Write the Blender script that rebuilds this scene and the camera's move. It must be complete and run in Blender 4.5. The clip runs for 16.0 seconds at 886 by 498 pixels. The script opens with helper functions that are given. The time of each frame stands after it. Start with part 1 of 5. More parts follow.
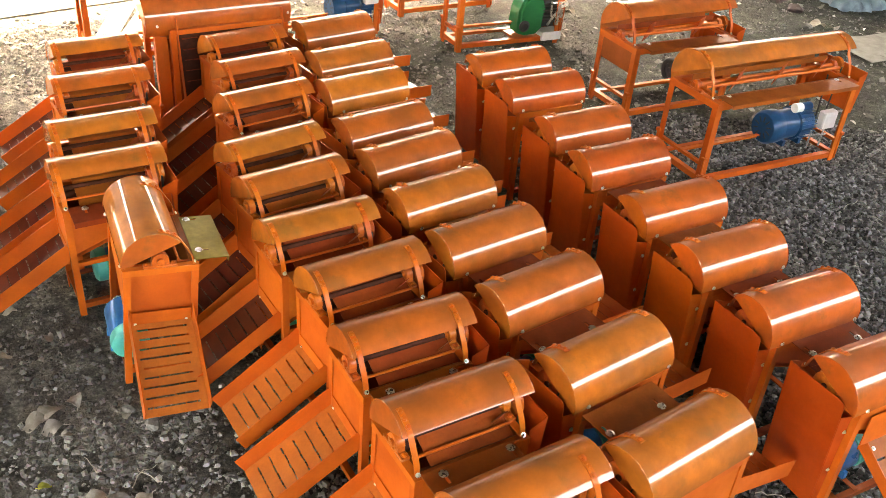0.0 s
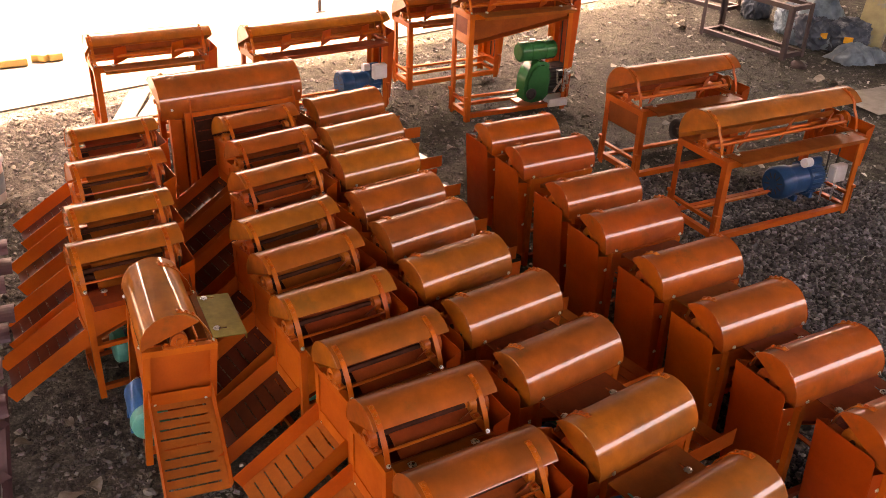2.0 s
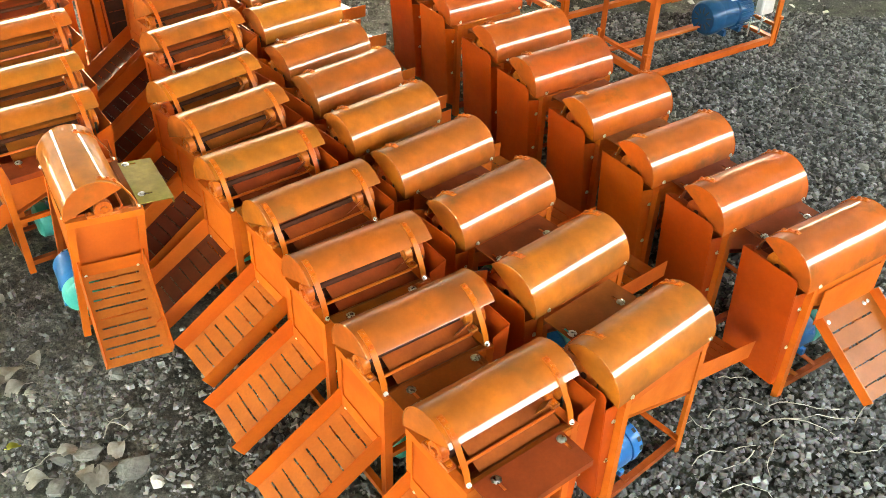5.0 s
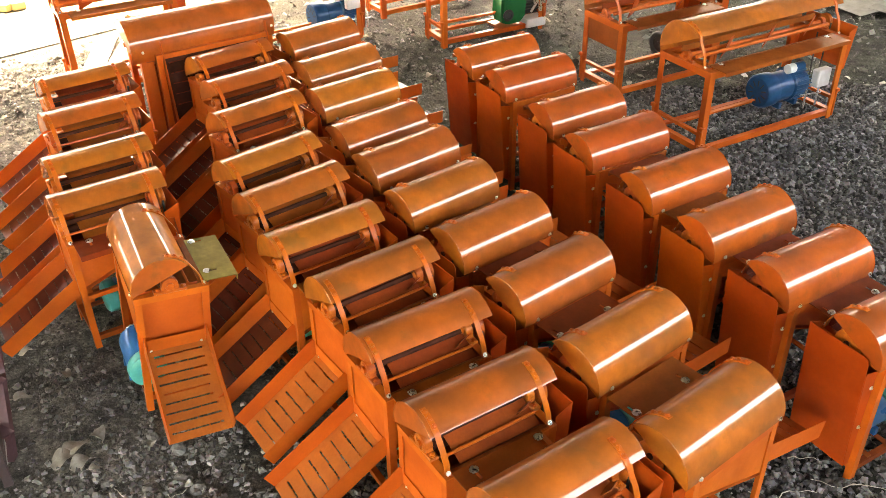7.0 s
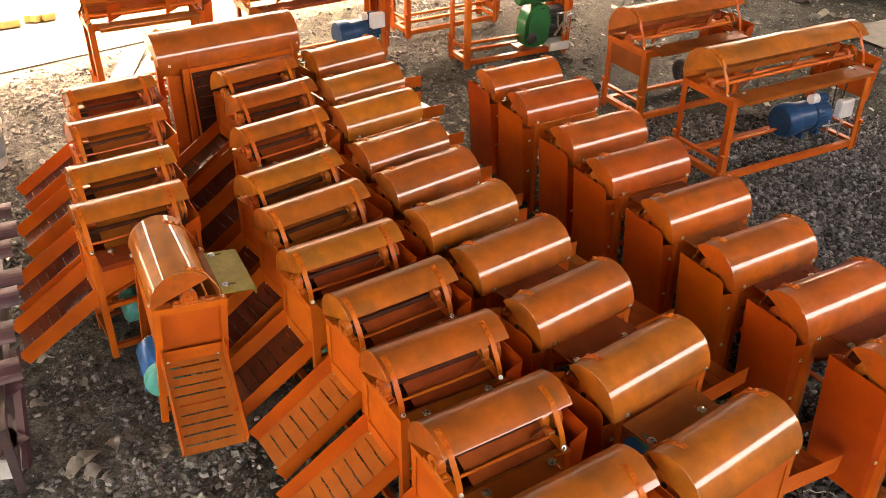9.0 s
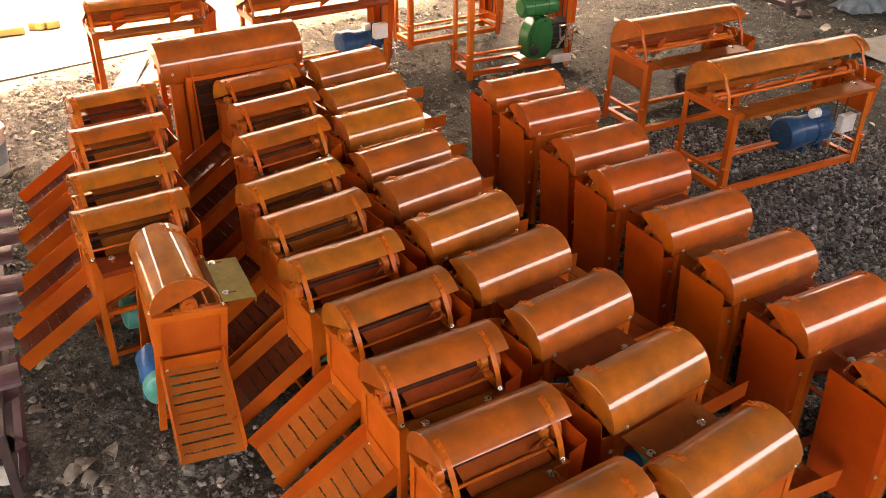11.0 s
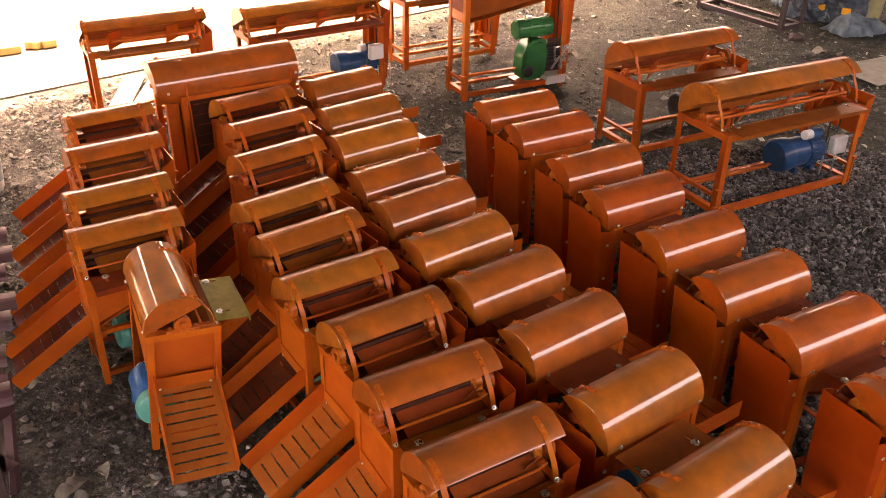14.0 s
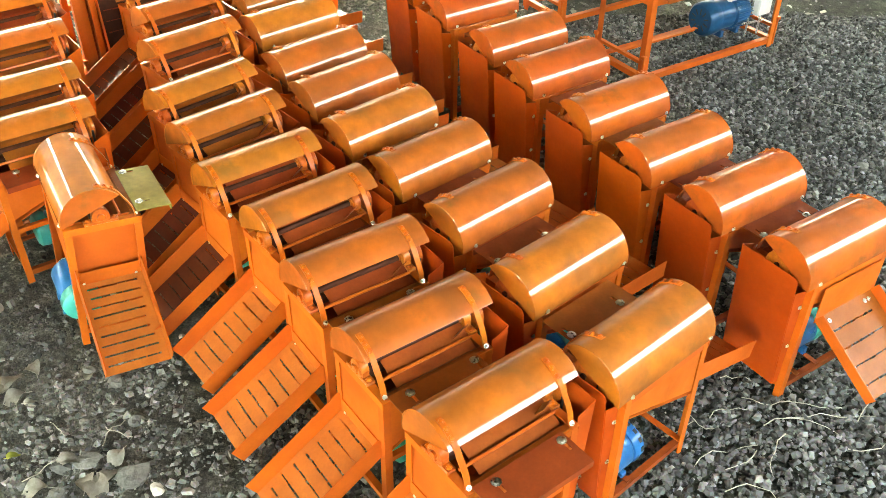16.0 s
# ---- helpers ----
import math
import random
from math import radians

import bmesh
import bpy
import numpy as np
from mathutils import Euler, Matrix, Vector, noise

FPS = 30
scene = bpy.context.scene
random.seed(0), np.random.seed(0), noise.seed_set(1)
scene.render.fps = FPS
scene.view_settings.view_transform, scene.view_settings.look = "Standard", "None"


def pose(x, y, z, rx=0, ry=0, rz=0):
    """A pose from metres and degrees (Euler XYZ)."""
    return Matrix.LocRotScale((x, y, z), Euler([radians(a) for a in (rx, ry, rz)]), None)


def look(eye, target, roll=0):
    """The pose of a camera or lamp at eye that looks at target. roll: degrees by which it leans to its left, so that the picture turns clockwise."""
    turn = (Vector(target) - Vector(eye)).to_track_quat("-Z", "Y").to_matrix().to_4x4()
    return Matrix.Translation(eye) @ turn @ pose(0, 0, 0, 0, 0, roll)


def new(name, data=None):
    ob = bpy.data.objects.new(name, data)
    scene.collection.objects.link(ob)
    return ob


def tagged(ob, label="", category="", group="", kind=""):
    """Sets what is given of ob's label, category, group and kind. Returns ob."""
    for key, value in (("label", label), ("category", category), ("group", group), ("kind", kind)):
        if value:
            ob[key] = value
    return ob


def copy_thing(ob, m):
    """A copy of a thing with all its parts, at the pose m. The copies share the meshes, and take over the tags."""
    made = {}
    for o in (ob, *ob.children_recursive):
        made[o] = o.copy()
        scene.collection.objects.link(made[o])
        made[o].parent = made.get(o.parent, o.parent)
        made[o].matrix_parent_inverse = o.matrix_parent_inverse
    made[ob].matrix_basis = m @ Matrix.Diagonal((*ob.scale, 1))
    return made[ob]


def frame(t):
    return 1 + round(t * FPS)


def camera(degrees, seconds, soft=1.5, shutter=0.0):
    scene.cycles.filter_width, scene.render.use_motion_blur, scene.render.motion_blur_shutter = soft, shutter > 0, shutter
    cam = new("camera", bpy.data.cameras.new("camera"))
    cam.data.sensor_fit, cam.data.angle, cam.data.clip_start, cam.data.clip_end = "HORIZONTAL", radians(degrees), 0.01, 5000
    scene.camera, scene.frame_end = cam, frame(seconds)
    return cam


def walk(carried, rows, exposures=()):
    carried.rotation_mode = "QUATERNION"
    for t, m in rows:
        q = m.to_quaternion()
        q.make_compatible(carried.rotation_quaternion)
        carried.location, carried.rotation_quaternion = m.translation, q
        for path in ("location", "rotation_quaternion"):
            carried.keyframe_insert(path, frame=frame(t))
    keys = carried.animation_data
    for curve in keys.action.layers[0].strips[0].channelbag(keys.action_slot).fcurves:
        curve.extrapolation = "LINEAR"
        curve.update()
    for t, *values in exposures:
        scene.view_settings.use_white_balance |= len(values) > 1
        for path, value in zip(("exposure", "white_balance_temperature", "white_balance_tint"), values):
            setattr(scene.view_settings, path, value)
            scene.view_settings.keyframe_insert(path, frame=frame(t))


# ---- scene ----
cam = camera(52.52, 16.0, soft=0.6)


def view(x, y, z, yaw, pitch, lean):
    return pose(x, y, z, 90 + pitch, 0, yaw) @ pose(0, 0, 0, 0, 0, -lean)


# seconds, eye, yaw, pitch, lean to the right
PATH = [
    (0.0, 0.0057, -0.0109, 2.7943, -0.488, -33.165, -5.207),
    (0.5, 0.0033, -0.0094, 2.7947, -0.289, -32.366, -3.856),
    (1.0, 0.0185, -0.0063, 2.7940, 0.066, -31.586, -2.856),
    (1.5, 0.0151, -0.0120, 2.8072, 0.705, -29.810, -2.065),
    (2.0, 0.0052, -0.0164, 2.8114, 0.990, -28.985, -2.217),
    (2.5, 0.0073, -0.0206, 2.8171, 1.083, -27.894, -2.853),
    (3.0, 0.0185, -0.0245, 2.8035, -0.657, -31.743, -3.379),
    (3.5, 0.0393, -0.0124, 2.7603, -2.926, -36.988, -3.404),
    (3.7, 0.0564, -0.0178, 2.7472, -3.464, -38.307, -3.309),
    (5.8, 0.0283, -0.0004, 2.7655, -2.352, -35.812, 0.305),
    (6.0, 0.0245, -0.0037, 2.7720, -1.472, -35.013, 0.587),
    (6.5, 0.0109, -0.0060, 2.7854, -0.514, -33.805, 0.842),
    (7.0, 0.0003, 0.0000, 2.7808, -0.023, -33.318, 0.812),
    (7.5, -0.0088, -0.0006, 2.7844, 0.265, -33.248, 0.752),
    (8.0, 0.0001, 0.0007, 2.7861, 0.796, -32.907, 0.384),
    (8.5, -0.0110, -0.0031, 2.7878, 0.951, -32.593, 0.100),
    (9.0, -0.0118, -0.0029, 2.7917, 1.166, -32.115, -0.262),
    (11.5, -0.0107, -0.0070, 2.7887, 1.255, -31.206, -0.849),
    (12.0, -0.0088, -0.0105, 2.7888, 1.308, -30.865, -0.952),
    (12.5, -0.0122, -0.0080, 2.7863, 1.267, -30.567, -1.026),
    (13.0, -0.0068, -0.0120, 2.7943, 1.247, -30.293, -0.955),
    (13.5, -0.0097, -0.0145, 2.7884, 1.240, -30.229, -0.920),
    (14.0, -0.0092, -0.0123, 2.7900, 0.862, -30.129, -1.126),
    (14.5, 0.0084, -0.0190, 2.7737, -0.712, -31.690, -0.986),
    (15.0, 0.0427, -0.0211, 2.7399, -2.287, -34.773, -0.599),
    (15.5, 0.0585, -0.0194, 2.7351, -3.234, -36.559, -0.466),
    (16.0, 0.0606, -0.0097, 2.7323, -3.694, -37.272, -0.659),
]
EXPOSURES = [(0.0, 5.61, 11900, 15), (0.5, 5.56, 11900, 15), (1.0, 5.51, 11900, 15), (1.5, 4.86, 14800, 33), (2.0, 4.46, 14800, 43), (2.5, 4.36, 14800, 48), (3.0, 4.46, 14800, 43),
             (3.3, 5.06, 14800, 27), (3.5, 5.96, 11900, 1), (6.0, 6.01, 11900, 1), (6.5, 5.71, 11900, 11), (7.0, 5.51, 11900, 15), (8.0, 5.46, 11900, 15), (9.0, 5.06, 14800, 27),
             (11.5, 4.86, 14800, 33), (13.0, 4.66, 14800, 41), (14.0, 4.61, 14800, 41), (14.5, 4.81, 14800, 33), (15.0, 5.66, 11900, 11), (15.5, 6.06, 11900, 1), (16.0, 6.16, 11900, -3)]
walk(cam, [(r[0], view(*r[1:])) for r in PATH], EXPOSURES)

# ---- sky and sun ----
SUN_EL, SUN_AZ = 56.0, 95.0   # elevation; azimuth counted from +x towards +y
world = bpy.data.worlds.new("sky")
scene.world = world
world.use_nodes = True
wn = world.node_tree.nodes
wl = world.node_tree.links
sky = wn.new("ShaderNodeTexSky")
sky.sky_type = "NISHITA"
sky.sun_disc = False
sky.sun_elevation = radians(SUN_EL)
sky.sun_rotation = radians(90 - SUN_AZ)
sky.air_density, sky.dust_density, sky.ozone_density = 1.0, 4.5, 0.2
wl.new(sky.outputs[0], wn["Background"].inputs[0])
wn["Background"].inputs[1].default_value = 0.15
sun_data = bpy.data.lights.new("sun", "SUN")
sun_data.energy, sun_data.angle, sun_data.color = 2.0, radians(0.6), (1.0, 0.98, 0.95)
sun = new("sun", sun_data)
_d = Vector((math.cos(radians(SUN_EL)) * math.cos(radians(SUN_AZ)), math.cos(radians(SUN_EL)) * math.sin(radians(SUN_AZ)), math.sin(radians(SUN_EL))))
sun.matrix_world = look(_d * 30, (0, 0, 0))


# ---- materials ----
def material(name, base, rough=0.5, metal=0.0, second=None, scale=6.0, amount=0.5, fine=60.0, fine_amount=0.15,
             bump=0.0, bump_scale=80.0, coat=0.0, coat_rough=0.06, vary=0.0, stain=None, stain_scale=3.0, stain_at=0.6):
    """A procedural surface: two colours mixed by coarse noise, fine grain, optional stains, relief and a change from piece to piece."""
    m = bpy.data.materials.new(name)
    m.use_nodes = True
    n, l = m.node_tree.nodes, m.node_tree.links
    b = n["Principled BSDF"]
    b.inputs["Metallic"].default_value = metal
    if coat:
        b.inputs["Coat Weight"].default_value = coat
        b.inputs["Coat IOR"].default_value = 1.7 if coat > 0.8 else 1.5
        b.inputs["Specular IOR Level"].default_value = 0.15
        b.inputs["Coat Roughness"].default_value = coat_rough
    tc = n.new("ShaderNodeTexCoord")
    info = n.new("ShaderNodeObjectInfo")
    shift = n.new("ShaderNodeVectorMath")
    shift.operation = "MULTIPLY_ADD"
    shift.inputs[1].default_value = (1, 1, 1)
    rnd = n.new("ShaderNodeVectorMath")
    rnd.operation = "SCALE"
    rnd.inputs[0].default_value = (13.7, 7.3, 5.1)
    l.new(info.outputs["Random"], rnd.inputs["Scale"])
    l.new(tc.outputs["Object"], shift.inputs[0])
    l.new(rnd.outputs[0], shift.inputs[2])

    def noise_tex(s, detail=4.0, rgh=0.55):
        t = n.new("ShaderNodeTexNoise")
        t.inputs["Scale"].default_value = s
        t.inputs["Detail"].default_value = detail
        t.inputs["Roughness"].default_value = rgh
        l.new(shift.outputs[0], t.inputs["Vector"])
        return t.outputs["Fac"]

    def ramp(src, lo, hi, a, c):
        r = n.new("ShaderNodeMapRange")
        r.inputs["From Min"].default_value, r.inputs["From Max"].default_value = lo, hi
        r.inputs["To Min"].default_value, r.inputs["To Max"].default_value = a, c
        l.new(src, r.inputs["Value"])
        return r.outputs[0]

    def mix(fac, a, c):
        x = n.new("ShaderNodeMix")
        x.data_type = "RGBA"
        for sock, val in ((x.inputs[6], a), (x.inputs[7], c)):
            if hasattr(val, "is_linked"):
                l.new(val, sock)
            else:
                sock.default_value = (*val, 1)
        l.new(fac, x.inputs[0])
        return x.outputs[2]

    second = second or tuple(c * 0.7 for c in base)
    coarse = noise_tex(scale)
    col = mix(ramp(coarse, 0.35, 0.65, 0, amount), base, second)
    grain = noise_tex(fine, 3.0, 0.6)
    col = mix(ramp(grain, 0.3, 0.7, 0, fine_amount), col, tuple(c * 0.45 for c in base))
    if stain:
        col = mix(ramp(noise_tex(stain_scale, 6.0, 0.65), stain_at, stain_at + 0.14, 0, 0.8), col, stain)
    if vary:
        hsv = n.new("ShaderNodeHueSaturation")
        l.new(ramp(info.outputs["Random"], 0, 1, 0.5 - 0.014 * vary, 0.5 + 0.014 * vary), hsv.inputs["Hue"])
        l.new(ramp(info.outputs["Random"], 0, 1, 1 - 0.14 * vary, 1 + 0.14 * vary), hsv.inputs["Value"])
        l.new(col, hsv.inputs["Color"])
        col = hsv.outputs[0]
    l.new(col, b.inputs["Base Color"])
    l.new(ramp(coarse, 0.3, 0.7, max(0.03, rough - 0.05), rough + 0.07), b.inputs["Roughness"])
    if bump:
        bp = n.new("ShaderNodeBump")
        bp.inputs["Strength"].default_value = bump
        bp.inputs["Distance"].default_value = 0.01
        l.new(noise_tex(bump_scale, 4.0, 0.6), bp.inputs["Height"])
        l.new(bp.outputs[0], b.inputs["Normal"])
    return m


ORANGE = material("orange_paint", (0.61, 0.118, 0.018), 0.5, second=(0.46, 0.082, 0.014), scale=5, amount=0.8, fine=90, fine_amount=0.15,
                  bump=0.06, bump_scale=24, coat=0.35, coat_rough=0.10, vary=0.2)
HOOD = material("orange_hood_paint", (0.54, 0.122, 0.018), 0.5, second=(0.31, 0.080, 0.016), scale=6, amount=1.0, fine=22, fine_amount=0.4, stain=(0.23, 0.078, 0.018), stain_scale=7, stain_at=0.57,
                bump=0.04, bump_scale=9, coat=0.85, coat_rough=0.055, vary=0.5)
RED_HOOD = material("red_orange_hood_paint", (0.55, 0.096, 0.013), 0.5, second=(0.33, 0.062, 0.012), scale=6, amount=1.0, fine=22, fine_amount=0.3, stain=(0.20, 0.058, 0.014), stain_scale=7, stain_at=0.57,
                    bump=0.04, bump_scale=9, coat=0.85, coat_rough=0.055, vary=0.4)
GUARD = material("red_orange_guard_paint", (0.55, 0.080, 0.011), 0.5, second=(0.39, 0.052, 0.008), scale=4, amount=0.9, fine=60, fine_amount=0.18, bump=0.06, bump_scale=12, coat=0.4, coat_rough=0.08, vary=0.3)
RED = material("red_oxide_paint", (0.33, 0.066, 0.014), 0.5, second=(0.22, 0.043, 0.010), scale=7, amount=0.9, fine=90, fine_amount=0.25,
               bump=0.06, bump_scale=30, coat=0.12, coat_rough=0.2, vary=0.8)
BROWN = material("brown_primer_sheet", (0.52, 0.128, 0.030), 0.42, second=(0.39, 0.092, 0.023), scale=8, amount=0.9, fine=90, fine_amount=0.25, bump=0.05, bump_scale=30, coat=0.4, coat_rough=0.10, vary=0.4)
STEEL = material("zinc_bolt", (0.72, 0.73, 0.72), 0.28, 1.0, scale=80, amount=0.4)
CAST = material("painted_cast_iron", (0.55, 0.12, 0.02), 0.35, second=(0.36, 0.06, 0.015), scale=30, amount=0.8, bump=0.25, bump_scale=90, coat=0.5, vary=0.6)
# drum colour taken near black to hold the shade under the hoods
INNER = material("darkened_drum_steel", (0.07, 0.015, 0.006), 0.6, second=(0.035, 0.009, 0.004), scale=20, amount=0.9, bump=0.15, bump_scale=80, coat=0.01)
BLUE = material("blue_motor_enamel", (0.006, 0.15, 0.36), 0.3, second=(0.005, 0.10, 0.25), scale=12, amount=0.6, coat=0.3, vary=0.6)
TEAL = material("teal_plastic", (0.02, 0.42, 0.36), 0.4, second=(0.015, 0.32, 0.28), scale=14, amount=0.6)
NAVY = material("navy_motor_enamel", (0.006, 0.068, 0.16), 0.35, second=(0.004, 0.04, 0.10), scale=14, amount=0.6, coat=0.15)
GREEN = material("green_engine_enamel", (0.005, 0.16, 0.055), 0.2, second=(0.004, 0.10, 0.035), scale=10, amount=0.6, coat=0.3)
BLACK = material("black_rubber", (0.018, 0.018, 0.02), 0.55, scale=40, amount=0.5)
WHITE = material("white_plastic", (0.72, 0.73, 0.72), 0.4, second=(0.6, 0.6, 0.58), scale=20, amount=0.5)
STRAP = material("orange_strap_paint", (0.62, 0.115, 0.016), 0.34, second=(0.42, 0.09, 0.014), scale=20, amount=0.9, fine=120, fine_amount=0.3, coat=0.1, vary=0.4)
ROOFING = material("dark_roof_sheet", (0.045, 0.042, 0.038), 0.7, 0.0, second=(0.028, 0.026, 0.023), scale=2, amount=0.8, bump=0.05)
GALV = material("galvanised_sheet", (0.20, 0.21, 0.19), 0.5, 0.0, second=(0.13, 0.135, 0.12), scale=12, amount=0.8, bump=0.05)
OLIVE = material("unpainted_olive_plate", (0.34, 0.26, 0.055), 0.5, second=(0.23, 0.175, 0.04), scale=14, amount=0.9, fine=50, fine_amount=0.4, coat=0.3, coat_rough=0.15)
RUST = material("dark_rusty_steel", (0.045, 0.036, 0.042), 0.55, 0.2, second=(0.085, 0.05, 0.045), scale=9, amount=0.9, bump=0.2, bump_scale=60, vary=1)
MAROON = material("maroon_primer", (0.10, 0.042, 0.048), 0.5, second=(0.065, 0.030, 0.035), scale=9, amount=0.8, bump=0.1, vary=1)


# ---- mesh helpers ----
def part(name, bm, mat, parent=None, label="", smooth=None):
    """Links a bmesh as one mesh object under a thing or part."""
    bmesh.ops.recalc_face_normals(bm, faces=bm.faces)
    me = bpy.data.meshes.new(name)
    bm.to_mesh(me)
    bm.free()
    me.materials.append(mat)
    if smooth:
        for p in me.polygons:
            p.use_smooth = True
        me.set_sharp_from_angle(angle=radians(smooth))
    ob = new(name, me)
    if parent:
        ob.parent = parent
    if label:
        ob["label"] = label
    return ob


def same(name, ob, m, parent):
    """Another object on the same mesh."""
    o = new(name, ob.data)
    o.parent = parent
    o.matrix_basis = m
    return o


def empty(name, label, category, group="", m=None):
    e = new(name)
    e.empty_display_size = 0.1
    if m is not None:
        e.matrix_basis = m
    return tagged(e, label, category, group)


def box(bm, x0, x1, y0, y1, z0, z1, bevel=0.0, m=None):
    r = bmesh.ops.create_cube(bm, size=1.0)
    vs = r["verts"]
    for v in vs:
        v.co = Vector(((v.co.x + 0.5) * (x1 - x0) + x0, (v.co.y + 0.5) * (y1 - y0) + y0, (v.co.z + 0.5) * (z1 - z0) + z0))
    if bevel:
        es = list({e for v in vs for e in v.link_edges})
        r = bmesh.ops.bevel(bm, geom=es, offset=bevel, segments=1, affect="EDGES", clamp_overlap=True)
        vs = r["verts"]
    if m is not None:
        bmesh.ops.transform(bm, matrix=m, verts=vs)
    return bm


def boxes(*dims, bevel=0.0):
    bm = bmesh.new()
    for d in dims:
        box(bm, *d, bevel=bevel)
    return bm


def extrude(bm, outline, lift, m=None):
    """A closed outline of 3D points, lifted into a solid by the vector lift."""
    a = [bm.verts.new(p) for p in outline]
    b = [bm.verts.new(Vector(p) + Vector(lift)) for p in outline]
    bm.faces.new(a)
    bm.faces.new(b[::-1])
    k = len(a)
    for i in range(k):
        bm.faces.new((a[i], a[(i + 1) % k], b[(i + 1) % k], b[i]))
    if m is not None:
        bmesh.ops.transform(bm, matrix=m, verts=a + b)
    return bm


def ribbon(bm, line, thick, span, axis="x"):
    """A sheet: a polyline of (a, b) in the plane across the axis, thickened to its right, drawn from span[0] to span[1] along the axis."""
    pts = [Vector(p) for p in line]
    off = []
    for i, p in enumerate(pts):
        d = (pts[min(i + 1, len(pts) - 1)] - pts[max(i - 1, 0)]).normalized()
        off.append(p + Vector((d.y, -d.x)) * thick)
    ring = [(*p,) for p in pts] + [(*p,) for p in off[::-1]]
    if axis == "x":
        return extrude(bm, [(span[0], a, b) for a, b in ring], (span[1] - span[0], 0, 0))
    return extrude(bm, [(a, span[0], b) for a, b in ring], (0, span[1] - span[0], 0))


def rod(bm, p, q, r, seg=12, r2=None):
    p, q = Vector(p), Vector(q)
    d = q - p
    m = Matrix.Translation((p + q) / 2) @ d.to_track_quat("Z", "Y").to_matrix().to_4x4()
    bmesh.ops.create_cone(bm, cap_ends=True, cap_tris=False, segments=seg, radius1=r, radius2=r if r2 is None else r2, depth=d.length, matrix=m)
    return bm


def lathe(bm, profile, seg=20, m=None):
    """Turns a profile of (radius, height) about z."""
    rings = []
    for r, z in profile:
        if r < 1e-5:
            rings.append([bm.verts.new((0, 0, z))])
        else:
            rings.append([bm.verts.new((r * math.cos(2 * math.pi * k / seg), r * math.sin(2 * math.pi * k / seg), z)) for k in range(seg)])
    for a, b in zip(rings, rings[1:]):
        for k in range(seg):
            j = (k + 1) % seg
            f = [a[k % len(a)], a[j % len(a)], b[j % len(b)], b[k % len(b)]]
            f = list(dict.fromkeys(f))
            if len(f) > 2:
                bm.faces.new(f)
    vs = [v for ring in rings for v in ring]
    if m is not None:
        bmesh.ops.transform(bm, matrix=m, verts=vs)
    return bm


def pierced(bm, x0, x1, y0, y1, z, thick, holes):
    """A flat sheet with rectangular holes (x0, x1, y0, y1), each cut right through."""
    xs = sorted({x0, x1, *(h[0] for h in holes), *(h[1] for h in holes)})
    ys = sorted({y0, y1, *(h[2] for h in holes), *(h[3] for h in holes)})
    vt, vb = {}, {}

    def v(store, i, j, zz):
        if (i, j) not in store:
            store[i, j] = bm.verts.new((xs[i], ys[j], zz))
        return store[i, j]

    def solid(i, j):
        if not (0 <= i < len(xs) - 1 and 0 <= j < len(ys) - 1):
            return False
        cx, cy = (xs[i] + xs[i + 1]) / 2, (ys[j] + ys[j + 1]) / 2
        return not any(h[0] < cx < h[1] and h[2] < cy < h[3] for h in holes)

    for i in range(len(xs) - 1):
        for j in range(len(ys) - 1):
            if not solid(i, j):
                continue
            c = [(i, j), (i + 1, j), (i + 1, j + 1), (i, j + 1)]
            bm.faces.new([v(vt, *k, z) for k in c])
            bm.faces.new([v(vb, *k, z - thick) for k in c[::-1]])
            for k, (di, dj) in enumerate(((0, -1), (1, 0), (0, 1), (-1, 0))):
                if not solid(i + di, j + dj):
                    a, b = c[k], c[(k + 1) % 4]
                    bm.faces.new((v(vt, *b, z), v(vt, *a, z), v(vb, *a, z - thick), v(vb, *b, z - thick)))
    return bm


def angle_iron(bm, p, q, size, thick, da, db):
    """An L-section bar from p to q, its two flanges running from the corner line along da and db."""
    da, db = Vector(da), Vector(db)
    o = [Vector((0, 0, 0)), da * size, da * size + db * thick, da * thick + db * thick, da * thick + db * size, db * size]
    p, q = Vector(p), Vector(q)
    return extrude(bm, [p + k for k in o], q - p)


def bolt_mesh(r=0.009, h=0.008):
    bm = bmesh.new()
    lathe(bm, [(0, 0), (r * 1.5, 0), (r * 1.5, 0.0025), (r, 0.0026), (r, h * 0.8), (r * 0.7, h), (0, h)], 8)
    return bm


def shared(name, bm, mat, smooth=None):
    """A mesh kept for objects that share it."""
    bmesh.ops.recalc_face_normals(bm, faces=bm.faces)
    me = bpy.data.meshes.new(name)
    bm.to_mesh(me)
    bm.free()
    me.materials.append(mat)
    if smooth:
        for p in me.polygons:
            p.use_smooth = True
        me.set_sharp_from_angle(angle=radians(smooth))
    return me


def put(name, me, parent, m, label=""):
    o = new(name, me)
    o.parent = parent
    o.matrix_basis = m
    if label:
        o["label"] = label
    return o


BOLT = shared("bolt", bolt_mesh(0.0062, 0.007), STEEL, 40)
WASHER_BOLT = shared("table_bolt", bolt_mesh(0.0115, 0.010), STEEL, 40)
RIVET = shared("rivet", bolt_mesh(0.0072, 0.0075), STRAP, 40)

# ---- shed: ground and roof ----
UX, UY = math.cos(radians(41)), math.sin(radians(41))


def shed(u, v, z):
    """Shed coordinates (u along the rows' axis, v towards the open sunny side) to the world."""
    return (u * UX - v * UY, u * UY + v * UX, z)


